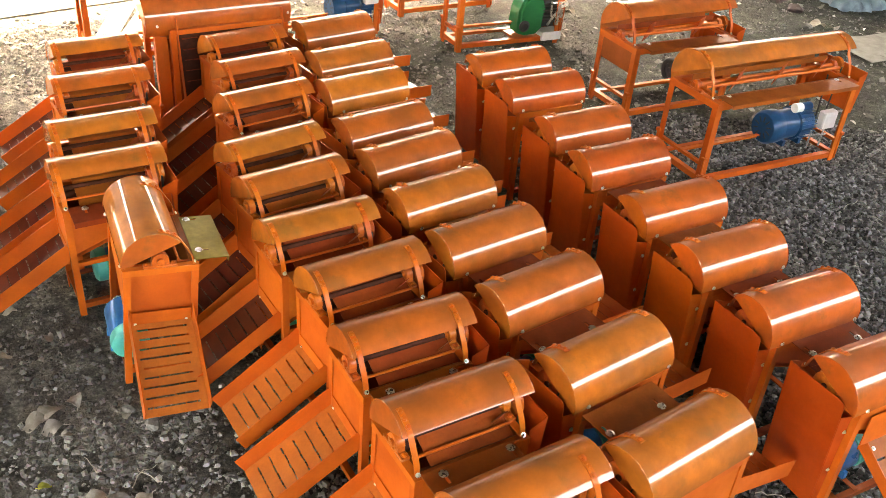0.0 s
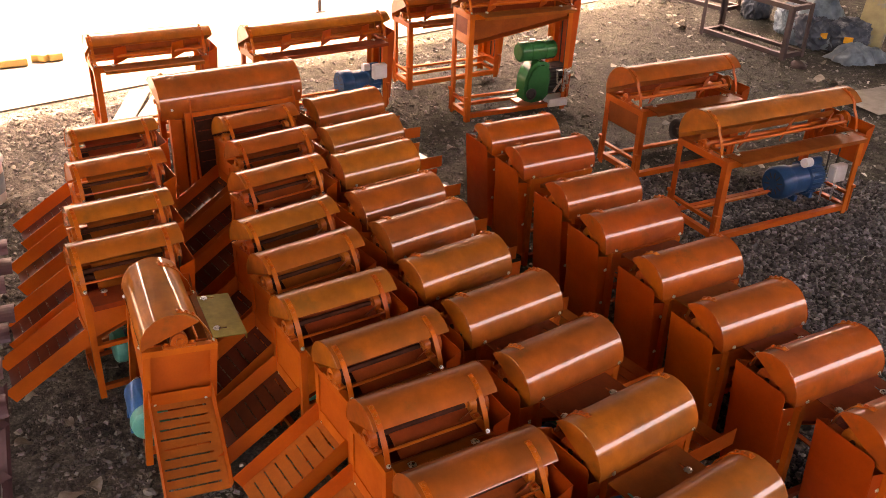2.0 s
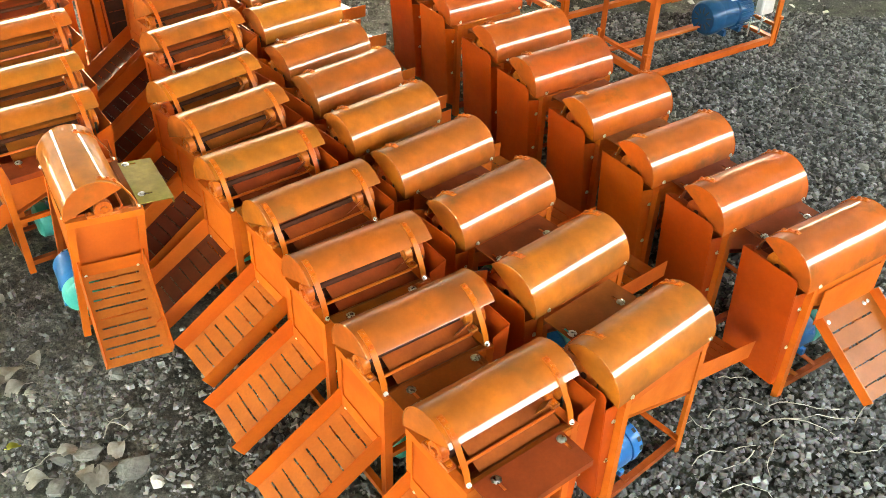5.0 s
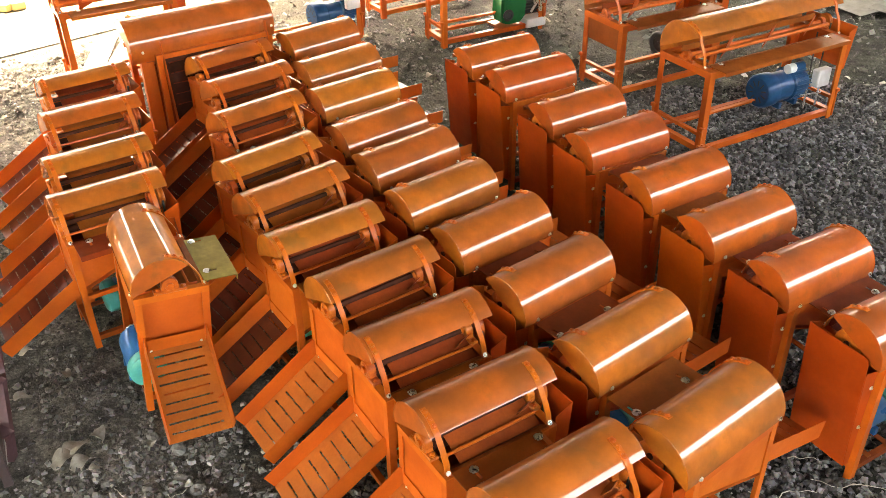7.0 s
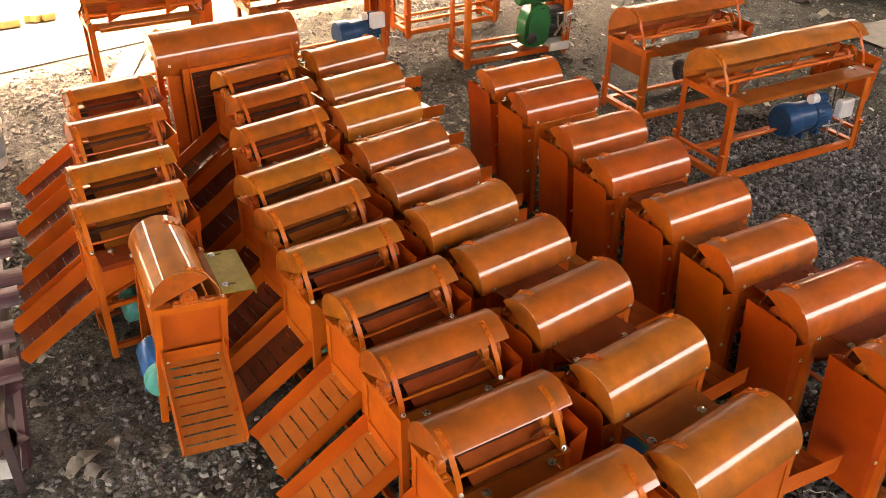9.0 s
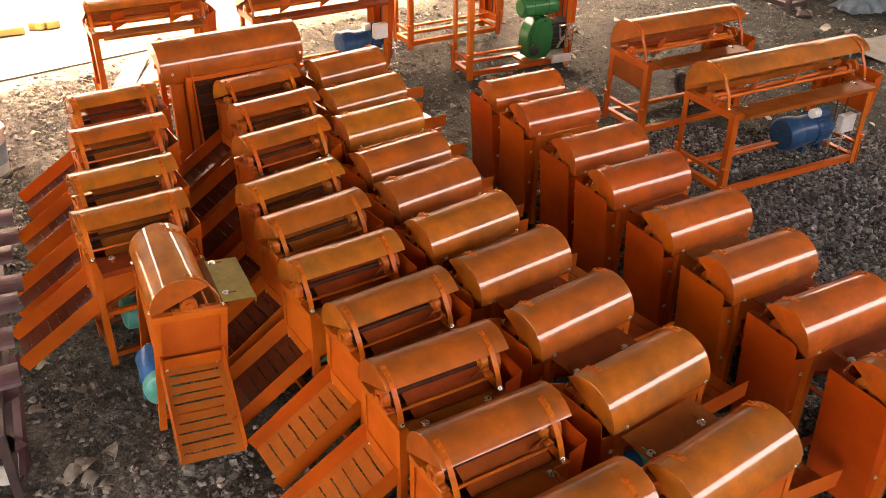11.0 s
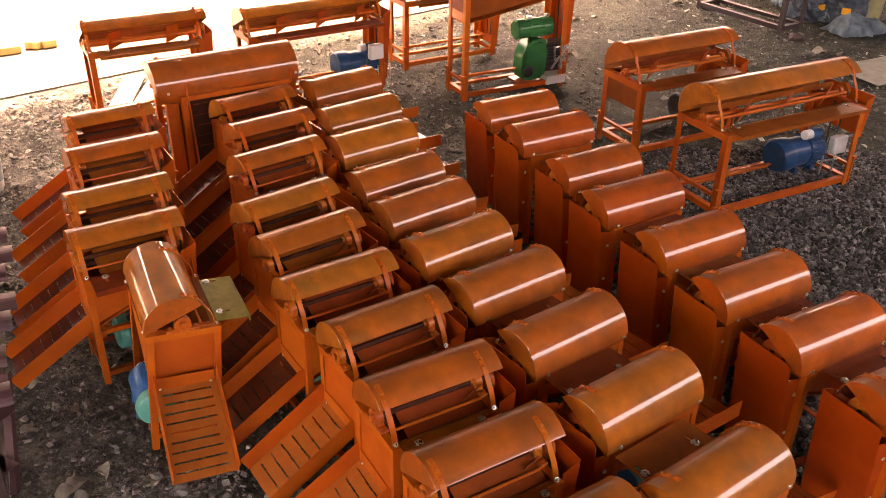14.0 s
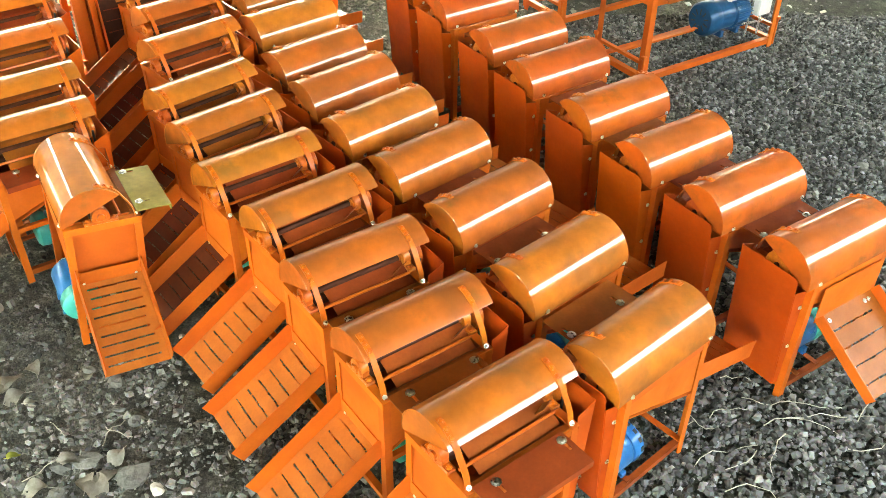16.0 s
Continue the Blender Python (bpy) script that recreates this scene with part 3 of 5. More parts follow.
    # discharge chute with rows of slots
    if chute:
        length = chute_len
        hs = []
        for i in range(slots if length > 0.4 else 5):
            x = 0.058 + 0.392 / slots * i
            edge = [0.022 + random.uniform(-0.006, 0.01)]
            while edge[-1] < 0.225:
                edge.append(edge[-1] + random.uniform(0.018, 0.06 if slots < 8 else 0.14))
            edge[-1] = min(edge[-1], 0.238)
            for e0, e1 in zip(edge, edge[1:]):
                o = random.uniform(-0.0007, 0.0007)
                hs.append((x + o, x + o + random.choice((0.005, 0.006, 0.0075) if slots < 8 else (0.008, 0.009)), e0, e1 - random.uniform(0.0015, 0.005)))
        bm = bmesh.new()
        pierced(bm, 0, length, 0, 0.262, 0, 0.003, hs)
        m = pose(0.197, -0.1, (0.33 if tilt is None else 0.375) + lift, 0, math.degrees(CHUTE_TILT) if tilt is None else tilt, 0)
        bmesh.ops.transform(bm, matrix=m, verts=bm.verts)
        ch = part("chute", bm, chute_mat or BROWN, root, "sloping slotted brown sheet chute with orange flanges")
        for y in (-0.0035, 0.2625):
            bm = bmesh.new()
            extrude(bm, [(-0.004, y, -0.004), (length, y, -0.004), (length, y, 0.074), (-0.004, y, 0.08)], (0, 0.003, 0), m)
            part("flange", bm, ORANGE, ch)
        for y in (0.025, 0.238):
            put("bolt", BOLT, ch, m @ pose(0.028, y, 0))
        bm = bmesh.new()
        box(bm, hx - 0.002, hx + 0.001, y0 + 0.032, y1 - 0.032, 0.30 + lift, 0.372 + lift)
        part("chute_bracket", bm, ORANGE, root)
    if side_chute:
        xa, xb2, top, slope, ln = side_chute
        hs = []
        for k in range(4 if ln < 0.4 else 6):
            y = 0.07 + (0.078 if ln < 0.4 else 0.068) * k
            edge = [xa + 0.03]
            while edge[-1] < xb2 - 0.05:
                edge.append(edge[-1] + random.uniform(0.02, 0.07))
            for e0, e1 in zip(edge, edge[1:]):
                hs.append((e0, min(e1, xb2 - 0.03) - random.uniform(0.002, 0.006), y, y + random.choice((0.006, 0.009))))
        hs = [h for h in hs if h[1] > h[0] + 0.004]
        bm = bmesh.new()
        pierced(bm, xa, xb2, 0, ln, 0, 0.004, hs)
        m = pose(0, y0 - 0.012, top + lift, slope, 0, 0) @ Matrix.Diagonal((1, -1, 1, 1))
        bmesh.ops.transform(bm, matrix=m, verts=bm.verts)
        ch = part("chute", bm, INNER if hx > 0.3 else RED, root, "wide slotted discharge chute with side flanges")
        for x in (xa - 0.0045, xb2 + 0.0005):
            bm = bmesh.new()
            extrude(bm, [(x, 0, -0.003), (x, ln, -0.003), (x, ln, 0.045), (x, 0, 0.05)], (0.004, 0, 0), m)
            part("flange", bm, ORANGE, ch)
        for x in (xa + 0.06, xb2 - 0.06, xb2 - 0.035):
            p = m @ Vector((x, 0.03, 0))
            put("bolt", BOLT, ch, pose(*p, slope, 0, 0))
        bm = boxes((xa, xb2, y0 - 0.014, y0 - 0.010, top + lift - 0.02, zt - 0.02))
        part("apron", bm, RED if hx > 0.3 else ORANGE, root)
        if hx > 0.3:
            bm = boxes((-hx + 0.032, -hx + 0.078, y0 + 0.001, y0 + 0.004, 0.08, zt - 0.032))
            part("side_panel", bm, ORANGE, root)
            bm = boxes((-hx + 0.03, hx - 0.03, y0 + 0.03, y0 + 0.033, 0.05, zt - 0.04))
            part("back_plate", bm, RED, root)
            bm = boxes((-hx + 0.085, -hx + 0.12, y0 - 0.06, y0 - 0.016, 0.1, zt), (-hx + 0.12, hx - 0.05, y0 - 0.06, y0 - 0.02, zt - 0.03, zt))
            part("brace", bm, ORANGE, root)
    if motor:
        for x in (motor[0] - 0.06, motor[0] + 0.06):
            bm = boxes((x - 0.012, x + 0.012, y0 + 0.012, y1 - 0.012, 0.066, 0.070))
            part("motor_rail", bm, RED, root)
        small_motor(root, *motor, cover_mat=cover_mat or TEAL)
    return root


# darker red-brown sheet for chutes by the soil and farther back
DARK_SHEET = material("dark_red_sheet", (0.13, 0.026, 0.012), 0.42, second=(0.08, 0.018, 0.010), scale=9, amount=0.9, fine=90, fine_amount=0.25, bump=0.05, bump_scale=30, coat=0.08, vary=0.6)
THRESHER = "small orange drum thresher"


def row(first, places, group, label):
    """Copies of a thresher at (x, y, degrees)."""
    for x, y, g in places:
        c = copy_thing(first, pose(x, y, 0, 0, 0, g))
        tagged(c, label, "threshing machine", group)


proto = thresher("thresher", "brown-orange drum thresher with pale olive feeding table, standing alone", table_mat=OLIVE, motor=(0.01, -0.085), recess=0.02, slots=9)
proto.matrix_basis = pose(-1.258, 3.207, 0, 0, 0, -62.7) @ pose(0, -0.055, 0.014, -5.2, 0, 0)
plain = thresher("thresher", THRESHER + " with slotted chute, open feed side out", inner_plate=True)
plain.matrix_basis = pose(0.325, 1.899, 0, 0, 0, 214.1)
tagged(plain, group="threshers with open side to the aisle")
plated = thresher("thresher", THRESHER + " with slotted chute, open feed side out", inner_plate=True)
plated.matrix_basis = pose(0.090, 2.267, 0, 0, 0, 212.6)
tagged(plated, group="threshers with open side to the aisle")
row(plated, [(-0.113, 2.634, 211.7), (-0.303, 3.001, 215.2)], "threshers with open side to the aisle", THRESHER + " with slotted chute, open feed side out")
dark = thresher("thresher", THRESHER + " with dark slotted chute, on bare soil", chute_mat=DARK_SHEET, inner_plate=True)
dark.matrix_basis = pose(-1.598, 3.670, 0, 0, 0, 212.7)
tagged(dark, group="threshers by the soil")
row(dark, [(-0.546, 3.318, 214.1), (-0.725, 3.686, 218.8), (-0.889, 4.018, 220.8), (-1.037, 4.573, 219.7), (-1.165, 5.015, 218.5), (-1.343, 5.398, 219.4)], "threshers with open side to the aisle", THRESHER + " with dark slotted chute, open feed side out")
first_b = thresher("thresher", THRESHER + " with closed rounded hood side out", cover_mat=BLUE, tilt=17, motor=(-0.15, -0.01, 0.155))
first_b.matrix_basis = pose(0.891, 2.191, 0, 0, 0, 38.1)
tagged(first_b, group="threshers with rounded hood side out")
flat = thresher("thresher", THRESHER + " with closed rounded hood side out", tilt=3, chute_len=0.36)
flat.matrix_basis = pose(0.681, 2.618, 0, 0, 0, 38.2)
tagged(flat, group="threshers with rounded hood side out")
row(flat, [(0.457, 3.019, 38.4), (0.236, 3.382, 37.3), (0.016, 3.717, 38.3), (-0.162, 4.085, 38.8), (-0.325, 4.415, 38.5), (-0.495, 4.890, 37.3), (-0.623, 5.315, 38.6), (-0.796, 5.817, 39.2)], "threshers with rounded hood side out", THRESHER + " with closed rounded hood side out")
side = thresher("thresher", THRESHER + " with slotted chute at its side, on gravel", chute=False, collector=True,
                side_chute=(-0.17, 0.17, 0.42, 33.5, 0.364), motor=(-0.05, 0.03), hood_mat=RED_HOOD)
side.matrix_basis = pose(1.753, 2.707, 0, 0, 0, 30.1)
tagged(side, group="threshers beside the gravel")
unmotored = thresher("thresher", THRESHER + " with tall belt guard, standing on gravel", motor=None, hood_mat=RED_HOOD)
unmotored.matrix_basis = pose(1.536, 3.069, 0, 0, 0, 30.6)
tagged(unmotored, group="threshers beside the gravel")
row(unmotored, [(1.332, 3.423, 31.1), (1.147, 3.820, 31.4), (0.938, 4.244, 30.8), (0.780, 4.625, 31.1), (0.563, 5.107, 30.2), (0.380, 5.468, 30.4)], "threshers beside the gravel", THRESHER + " with tall belt guard, standing on gravel")
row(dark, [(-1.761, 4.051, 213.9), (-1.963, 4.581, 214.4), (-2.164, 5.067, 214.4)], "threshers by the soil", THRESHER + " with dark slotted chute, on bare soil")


# ---- long machines ----
def big_motor(x, y, z, parent, shift=0.0, box_mat=WHITE):
    bm = bmesh.new()
    axis = pose(x, y, z, 0, 90, 0)
    r = 0.115
    lathe(bm, [(0, -0.15), (r * 0.8, -0.15), (r, -0.12), (r, 0.0), (r * 0.9, 0.01), (r * 0.9, 0.14), (r * 0.6, 0.16), (0, 0.16)], 28, axis)
    mo = part("motor", bm, NAVY, parent, "dark blue finned electric motor", 40)
    fin = shared("fin", boxes((r * 0.96, r + 0.007, -0.002, 0.002, -0.14, 0.0)), NAVY)
    for k in range(28):
        put("fin", fin, mo, axis @ pose(0, 0, 0, 0, 0, k * 360 / 28))
    for dx in (-0.06, 0.09):
        part("foot", boxes((x + dx, x + dx + 0.03, y - 0.09, y + 0.09, z - r - 0.015, z - r + 0.03), bevel=0.003), NAVY, mo)
    bm = bmesh.new()
    lathe(bm, [(0, 0.15), (r * 1.02, 0.15), (r * 1.04, 0.17), (r * 1.04, 0.24), (r * 0.9, 0.26), (0, 0.262)], 28, axis)
    cover = part("fan_cover", bm, NAVY, mo, "", 40)
    slit = shared("air_slit", boxes((-0.02, 0.02, -0.004, 0.004, 0.255, 0.2635)), BLACK)
    for k in range(10):
        g = radians(36 * k)
        put("air_slit", slit, cover, axis @ pose(0.06 * math.cos(g), 0.06 * math.sin(g), 0, 0, 0, 36 * k))
    bm = bmesh.new()
    rod(bm, (x - 0.1, y + 0.04, z + r + 0.02), (x + 0.04, y + 0.04, z + r + 0.02), 0.032, 16)
    cap = part("capacitor", bm, NAVY, mo, "", 40)
    bm = bmesh.new()
    rod(bm, (x - 0.015, y + 0.04, z + r + 0.02), (x + 0.045, y + 0.04, z + r + 0.02), 0.0335, 16)
    part("label_band", bm, WHITE, cap, "white paper label", 40)
    bm = boxes((x - 0.3 + shift, x - 0.17 + shift, y + 0.08 + shift * 0.3, y + 0.14 + shift * 0.3, z - 0.02 + shift * 0.45, z + 0.11 + shift * 0.45), bevel=0.008)
    part("switch_box", bm, box_mat, mo, "white plastic switch box")
    bm = bmesh.new()
    for dx in (-0.22, -0.1):
        rod(bm, (x + dx, y + 0.12, z - 0.16), (x + dx, y + 0.12, z - 0.02), 0.007, 8)
    rod(bm, (x - 0.26, y + 0.12, z - 0.07), (x - 0.04, y + 0.12, z - 0.05), 0.007, 8)
    part("bolt_rack", bm, STEEL, mo, "", 40)
    return mo


def long_thresher(label, x, y, g, hx, lift=0.0, motor="", table=True, pan=False, motor_at=(0.33, 0.3, 0.0), back=200, big=1.385, y0=-0.2, y1=0.26, hy=-0.019, hood_up=0.015, guard=True, **kw):
    t = thresher("long_thresher", label, hx, lift, chute=False, guard=guard, motor=None, guts="paddle", collector=pan,
                 table=(-hx + 0.07, hx - 0.06) if table else None, big=big, back=back,
                 y0=y0, y1=y1, hy=hy, hood_up=hood_up, **kw)
    t.matrix_basis = pose(x, y, 0, 0, 0, g)
    tagged(t, group="long threshers")
    bm = bmesh.new()
    angle_iron(bm, (-hx + 0.005, 0.02, 0.175), (hx - 0.005, 0.02, 0.175), 0.03, 0.004, (0, 1, 0), (0, 0, -1))
    part("motor_beam", bm, ORANGE, t)
    for sx in (-1, 1):
        bm = boxes((sx * (hx - 0.02) - 0.014, sx * (hx - 0.02) + 0.014, y0 + 0.012, y1 - 0.012, 0.15, 0.171))
        part("cross_bar", bm, ORANGE, t)
        for yy in (y0, y1):
            bm = bmesh.new()
            rod(bm, (sx * (hx + 0.003), yy, 0.02), (sx * (hx + 0.003), yy, 0.2), 0.009, 8)
            box(bm, sx * (hx + 0.003) - 0.016, sx * (hx + 0.003) + 0.016, yy - 0.016, yy + 0.016, 0.2, 0.225, 0.004)
            part("jack_bolt", bm, ORANGE, t, "", 40)
    if pan or hx == 0.479:
        part("end_panel", boxes((hx - 0.009, hx - 0.006, y0 + 0.046, y1 - 0.046, ZT + lift - 0.2, ZT + lift - 0.046)), RED, t)
    if motor == "big":
        big_motor(-hx + motor_at[0], 0.05, motor_at[1], t, motor_at[2])
    return t


long_thresher("long orange thresher with blue motor and white switch box", 2.109, 5.811, 208.9, 0.627, 0.009, motor="big", y1=0.272, guard_z=0.36, motor_at=(0.285, 0.235, 0.0))
long_thresher("long orange thresher with open beater drum, on bare soil", 1.616, 6.696, 209.0, 0.479, -0.028, y1=0.25)
long_thresher("long orange thresher with navy motor under its table", -1.29, 7.469, 213.5, 0.611, 0.03, motor="big", motor_at=(0.15, 0.225, 0.18), big=1.2, back=212, y0=Y0, y1=Y1, hy=HY, hood_up=0.0)
long_thresher("long orange thresher near the sunlit edge", -2.482, 6.773, 210.2, 0.433, 0.068, big=1.2, back=212, y0=Y0, y1=Y1, hy=HY, hood_up=0.0)
long_thresher("long orange thresher without motor, far back", -0.197, 8.55, 212, 0.5, 0.04, big=1.2, back=212, y0=Y0, y1=Y1, hy=HY, hood_up=0.0)
long_thresher("wide orange thresher with closed brown hood and slotted chute", -1.562, 5.695, 33.0, 0.445, 0.145, table=False, big=1.2, back=212, y0=Y0, y1=Y1, hy=HY, hood_up=0.0, guard=False,
              side_chute=(-0.315, 0.38, 0.66, 80, 0.62))
g_machine = long_thresher("tall orange thresher driven by a green engine", 0.388, 7.754, 208, 0.506, 0.34, pan=True, big=1.2, back=212, y0=Y0, y1=Y1, hy=HY, hood_up=0.0)


# ---- green engine ----
def engine(parent, px, py, pz, size):
    x = y = z = 0.0
    bm = bmesh.new()
    out = [(-0.10, 0.0), (-0.115, 0.06), (-0.11, 0.15), (-0.085, 0.21), (-0.04, 0.245), (0.02, 0.25), (0.06, 0.23), (0.07, 0.16), (0.07, 0.03), (0.03, -0.01), (-0.05, -0.015)]
    extrude(bm, [(-a, -0.07, b) for a, b in out], (0, 0.14, 0))
    bmesh.ops.bevel(bm, geom=[e for e in bm.edges if abs(e.verts[0].co.y - e.verts[1].co.y) < 1e-4], offset=0.02, segments=2, affect="EDGES", clamp_overlap=True)
    bmesh.ops.transform(bm, matrix=pose(x, y, z), verts=bm.verts)
    body = part("engine", bm, GREEN, parent, "green enamelled single-cylinder engine", 50)
    body.matrix_basis = pose(px, py, pz) @ Matrix.Diagonal((size, size, size, 1))
    bm = bmesh.new()
    lathe(bm, [(0, 0), (0.034, 0), (0.038, 0.010), (0.022, 0.016), (0.02, 0.011), (0, 0.011)], 20, pose(x + 0.075, y + 0.07, z + 0.055, -90, 0, 0))
    part("starter_recess", bm, BLACK, body, "", 40)
    bm = bmesh.new()
    lathe(bm, [(0, -0.13), (0.055, -0.128), (0.062, -0.118), (0.062, -0.05), (0.058, -0.048), (0.058, -0.036), (0.062, -0.034), (0.062, 0.05), (0.058, 0.052), (0.058, 0.062), (0.062, 0.064), (0.062, 0.12), (0.05, 0.13), (0, 0.13)], 24, pose(x + 0.02, y, z + 0.312, 0, 90, 0))
    tank = part("fuel_tank", bm, GREEN, body, "green cylindrical fuel tank with two bands", 40)
    for dx in (-0.08, 0.05):
        bm = bmesh.new()
        rod(bm, (x + dx, y, z + 0.367), (x + dx, y, z + 0.387), 0.018, 12)
        part("filler_cap", bm, STEEL, tank, "", 40)
    cyl = part("cylinder", boxes((x - 0.185, x - 0.06, y - 0.04, y + 0.055, z + 0.03, z + 0.21), bevel=0.008), BLACK, body, "black finned engine cylinder")
    fin = shared("fin", boxes((x - 0.195, x - 0.055, y - 0.05, y + 0.072, -0.004, 0.004)), BLACK)
    for k in range(8):
        put("fin", fin, cyl, pose(0, 0, z + 0.064 + 0.02 * k))
    bm = bmesh.new()
    rod(bm, (x - 0.12, y + 0.075, z + 0.08), (x - 0.10, y + 0.085, z + 0.2), 0.006, 8)
    rod(bm, (x - 0.09, y + 0.08, z + 0.05), (x - 0.15, y + 0.08, z + 0.13), 0.008, 8)
    rod(bm, (x - 0.16, y + 0.09, z + 0.17), (x - 0.21, y + 0.09, z + 0.19), 0.018, 12)
    rod(bm, (x - 0.155, y + 0.085, z + 0.05), (x - 0.16, y + 0.085, z + 0.2), 0.012, 10)
    rod(bm, (x - 0.18, y + 0.08, z + 0.07), (x - 0.18, y + 0.08, z + 0.15), 0.016, 10)
    rod(bm, (x - 0.11, y + 0.08, z + 0.19), (x - 0.18, y + 0.085, z + 0.195), 0.007, 8)
    part("linkage", bm, STEEL, body, "", 40)
    bm = boxes((x - 0.195, x - 0.05, y + 0.0, y + 0.1, z - 0.045, z + 0.01), bevel=0.004)
    part("base_block", bm, WHITE, body, "pale grey engine base block")
    bm = boxes((x - 0.17, x + 0.13, y - 0.085, y + 0.085, z - 0.035, z - 0.02))
    part("mount_plate", bm, BROWN, body)


engine(g_machine, -0.26, 0.06, 0.09, 1.4)


# ---- gravel ----
def stone_material(name, dark, light):
    m = bpy.data.materials.new(name)
    m.use_nodes = True
    n, l = m.node_tree.nodes, m.node_tree.links
    b = n["Principled BSDF"]
    geo = n.new("ShaderNodeNewGeometry")
    r = n.new("ShaderNodeValToRGB")
    r.color_ramp.elements[0].color, r.color_ramp.elements[1].color = (*dark, 1), (*light, 1)
    r.color_ramp.elements.new(0.7).color = (*[(p * 0.6 + q * 0.4) for p, q in zip(dark, light)], 1)
    l.new(geo.outputs["Random Per Island"], r.inputs[0])
    tc = n.new("ShaderNodeTexCoord")
    t = n.new("ShaderNodeTexNoise")
    t.inputs["Scale"].default_value, t.inputs["Detail"].default_value = 70.0, 5.0
    l.new(tc.outputs["Object"], t.inputs["Vector"])
    x = n.new("ShaderNodeMix")
    x.data_type, x.blend_type = "RGBA", "OVERLAY"
    x.inputs[0].default_value = 0.6
    l.new(r.outputs[0], x.inputs[6])
    l.new(t.outputs["Color"], x.inputs[7])
    hsv = n.new("ShaderNodeHueSaturation")
    hsv.inputs["Saturation"].default_value = 0.7
    l.new(x.outputs[2], hsv.inputs["Color"])
    l.new(hsv.outputs[0], b.inputs["Base Color"])
    b.inputs["Roughness"].default_value = 0.75
    bp = n.new("ShaderNodeBump")
    bp.inputs["Strength"].default_value, bp.inputs["Distance"].default_value = 0.5, 0.004
    l.new(t.outputs["Fac"], bp.inputs["Height"])
    l.new(bp.outputs[0], b.inputs["Normal"])
    return m


GRAVEL = stone_material("crushed_stone", (0.018, 0.0182, 0.0182), (0.25, 0.254, 0.25))
PEBBLE = stone_material("loose_pebbles", (0.045, 0.0445, 0.04), (0.33, 0.325, 0.295))

CHIP_V = np.array([(-1, -1, -1), (1, -1, -1), (1, 1, -1), (-1, 1, -1), (-0.7, -0.8, 1), (0.8, -0.6, 1), (0.6, 0.8, 1), (-0.8, 0.6, 1)], float) * 0.8
CHIP_F = np.array([(0, 2, 1), (0, 3, 2), (4, 5, 6), (4, 6, 7), (0, 1, 5), (0, 5, 4), (1, 2, 6), (1, 6, 5), (2, 3, 7), (2, 7, 6), (3, 0, 4), (3, 4, 7)])
_bm = bmesh.new()
bmesh.ops.create_icosphere(_bm, subdivisions=1, radius=1.0)
ICO_V = np.array([v.co[:] for v in _bm.verts])
ICO_F = np.array([[v.index for v in f.verts] for f in _bm.faces])
_bm.free()


def gravel_density(x, y):
    """How thickly stones lie, 0 to 1."""
    edge = 0.25 * noise.noise(Vector((x * 0.9, y * 0.9, 4.0)))
    right = x - (1.05 - 0.16 * (y - 3.5)) + edge            # beside the outer row
    front = 2.75 - y + 0.55 * max(x, -0.2) + edge
    d = 0.0
    if right > 0 and y < 6.4 + edge:
        d = 1.0
    elif x > -0.55 and front > 0:
        d = 0.9
    elif x < -0.6 and y < 2.45 + edge:
        d = 0.22
    elif x < -1.9 and y > 4.3:
        d = 0.34
    elif y > 6.2:
        d = 0.16
    else:
        d = 0.14
    n = noise.noise(Vector((x * 2.2, y * 2.2, 9.0)))
    return d * (0.85 + 0.35 * n if d > 0.5 else 0.75 + 0.6 * n)


def scatter(name, label, mat, x0, x1, y0, y1, per_m2, size, seed, dens, lift=0.25, flat=(0.4, 0.75), V0=None, F0=None):
    rng = np.random.RandomState(seed)
    V0, F0 = (ICO_V, ICO_F) if V0 is None else (V0, F0)
    n = int((x1 - x0) * (y1 - y0) * per_m2)
    xs, ys, keep = rng.uniform(x0, x1, n), rng.uniform(y0, y1, n), rng.uniform(0, 1, n)
    V, F, k = [], [], 0
    for x, y, q in zip(xs, ys, keep):
        if q > dens(x, y) or y * UX - x * UY > 7.85:
            continue
        s = size[0] + (size[1] - size[0]) * rng.uniform() ** 2.2
        sc = np.array([s * rng.uniform(0.75, 1.25), s * rng.uniform(0.6, 1.0), s * rng.uniform(*flat)])
        p = (V0 + rng.uniform(-0.27, 0.27, V0.shape)) * sc
        a, b, c = rng.uniform(0, 6.28), rng.normal(0, 0.45), rng.normal(0, 0.45)
        R = np.array(Euler((b, c, a)).to_matrix())
        p = p @ R.T + np.array([x, y, ground_height(x, y) + s * lift * rng.uniform(0.2, 1.6)])
        V.append(p)
        F.append(F0 + k)
        k += len(V0)
    me = bpy.data.meshes.new(name)
    me.from_pydata(np.concatenate(V).tolist(), [], np.concatenate(F).tolist())
    me.materials.append(mat)
    return tagged(new(name, me), label, "gravel", kind="stuff")


def only_dense(x, y):
    d = gravel_density(x, y)
    rim = 0.5 * noise.noise(Vector((x * 1.3, y * 1.3, 31.0))) + 0.3 * noise.noise(Vector((x * 4.0, y * 4.0, 7.0)))
    if y < 1.15 + 0.5 * rim or x > 3.9 + rim:
        return 0.12 * d
    return d if d > 0.45 else 0.0


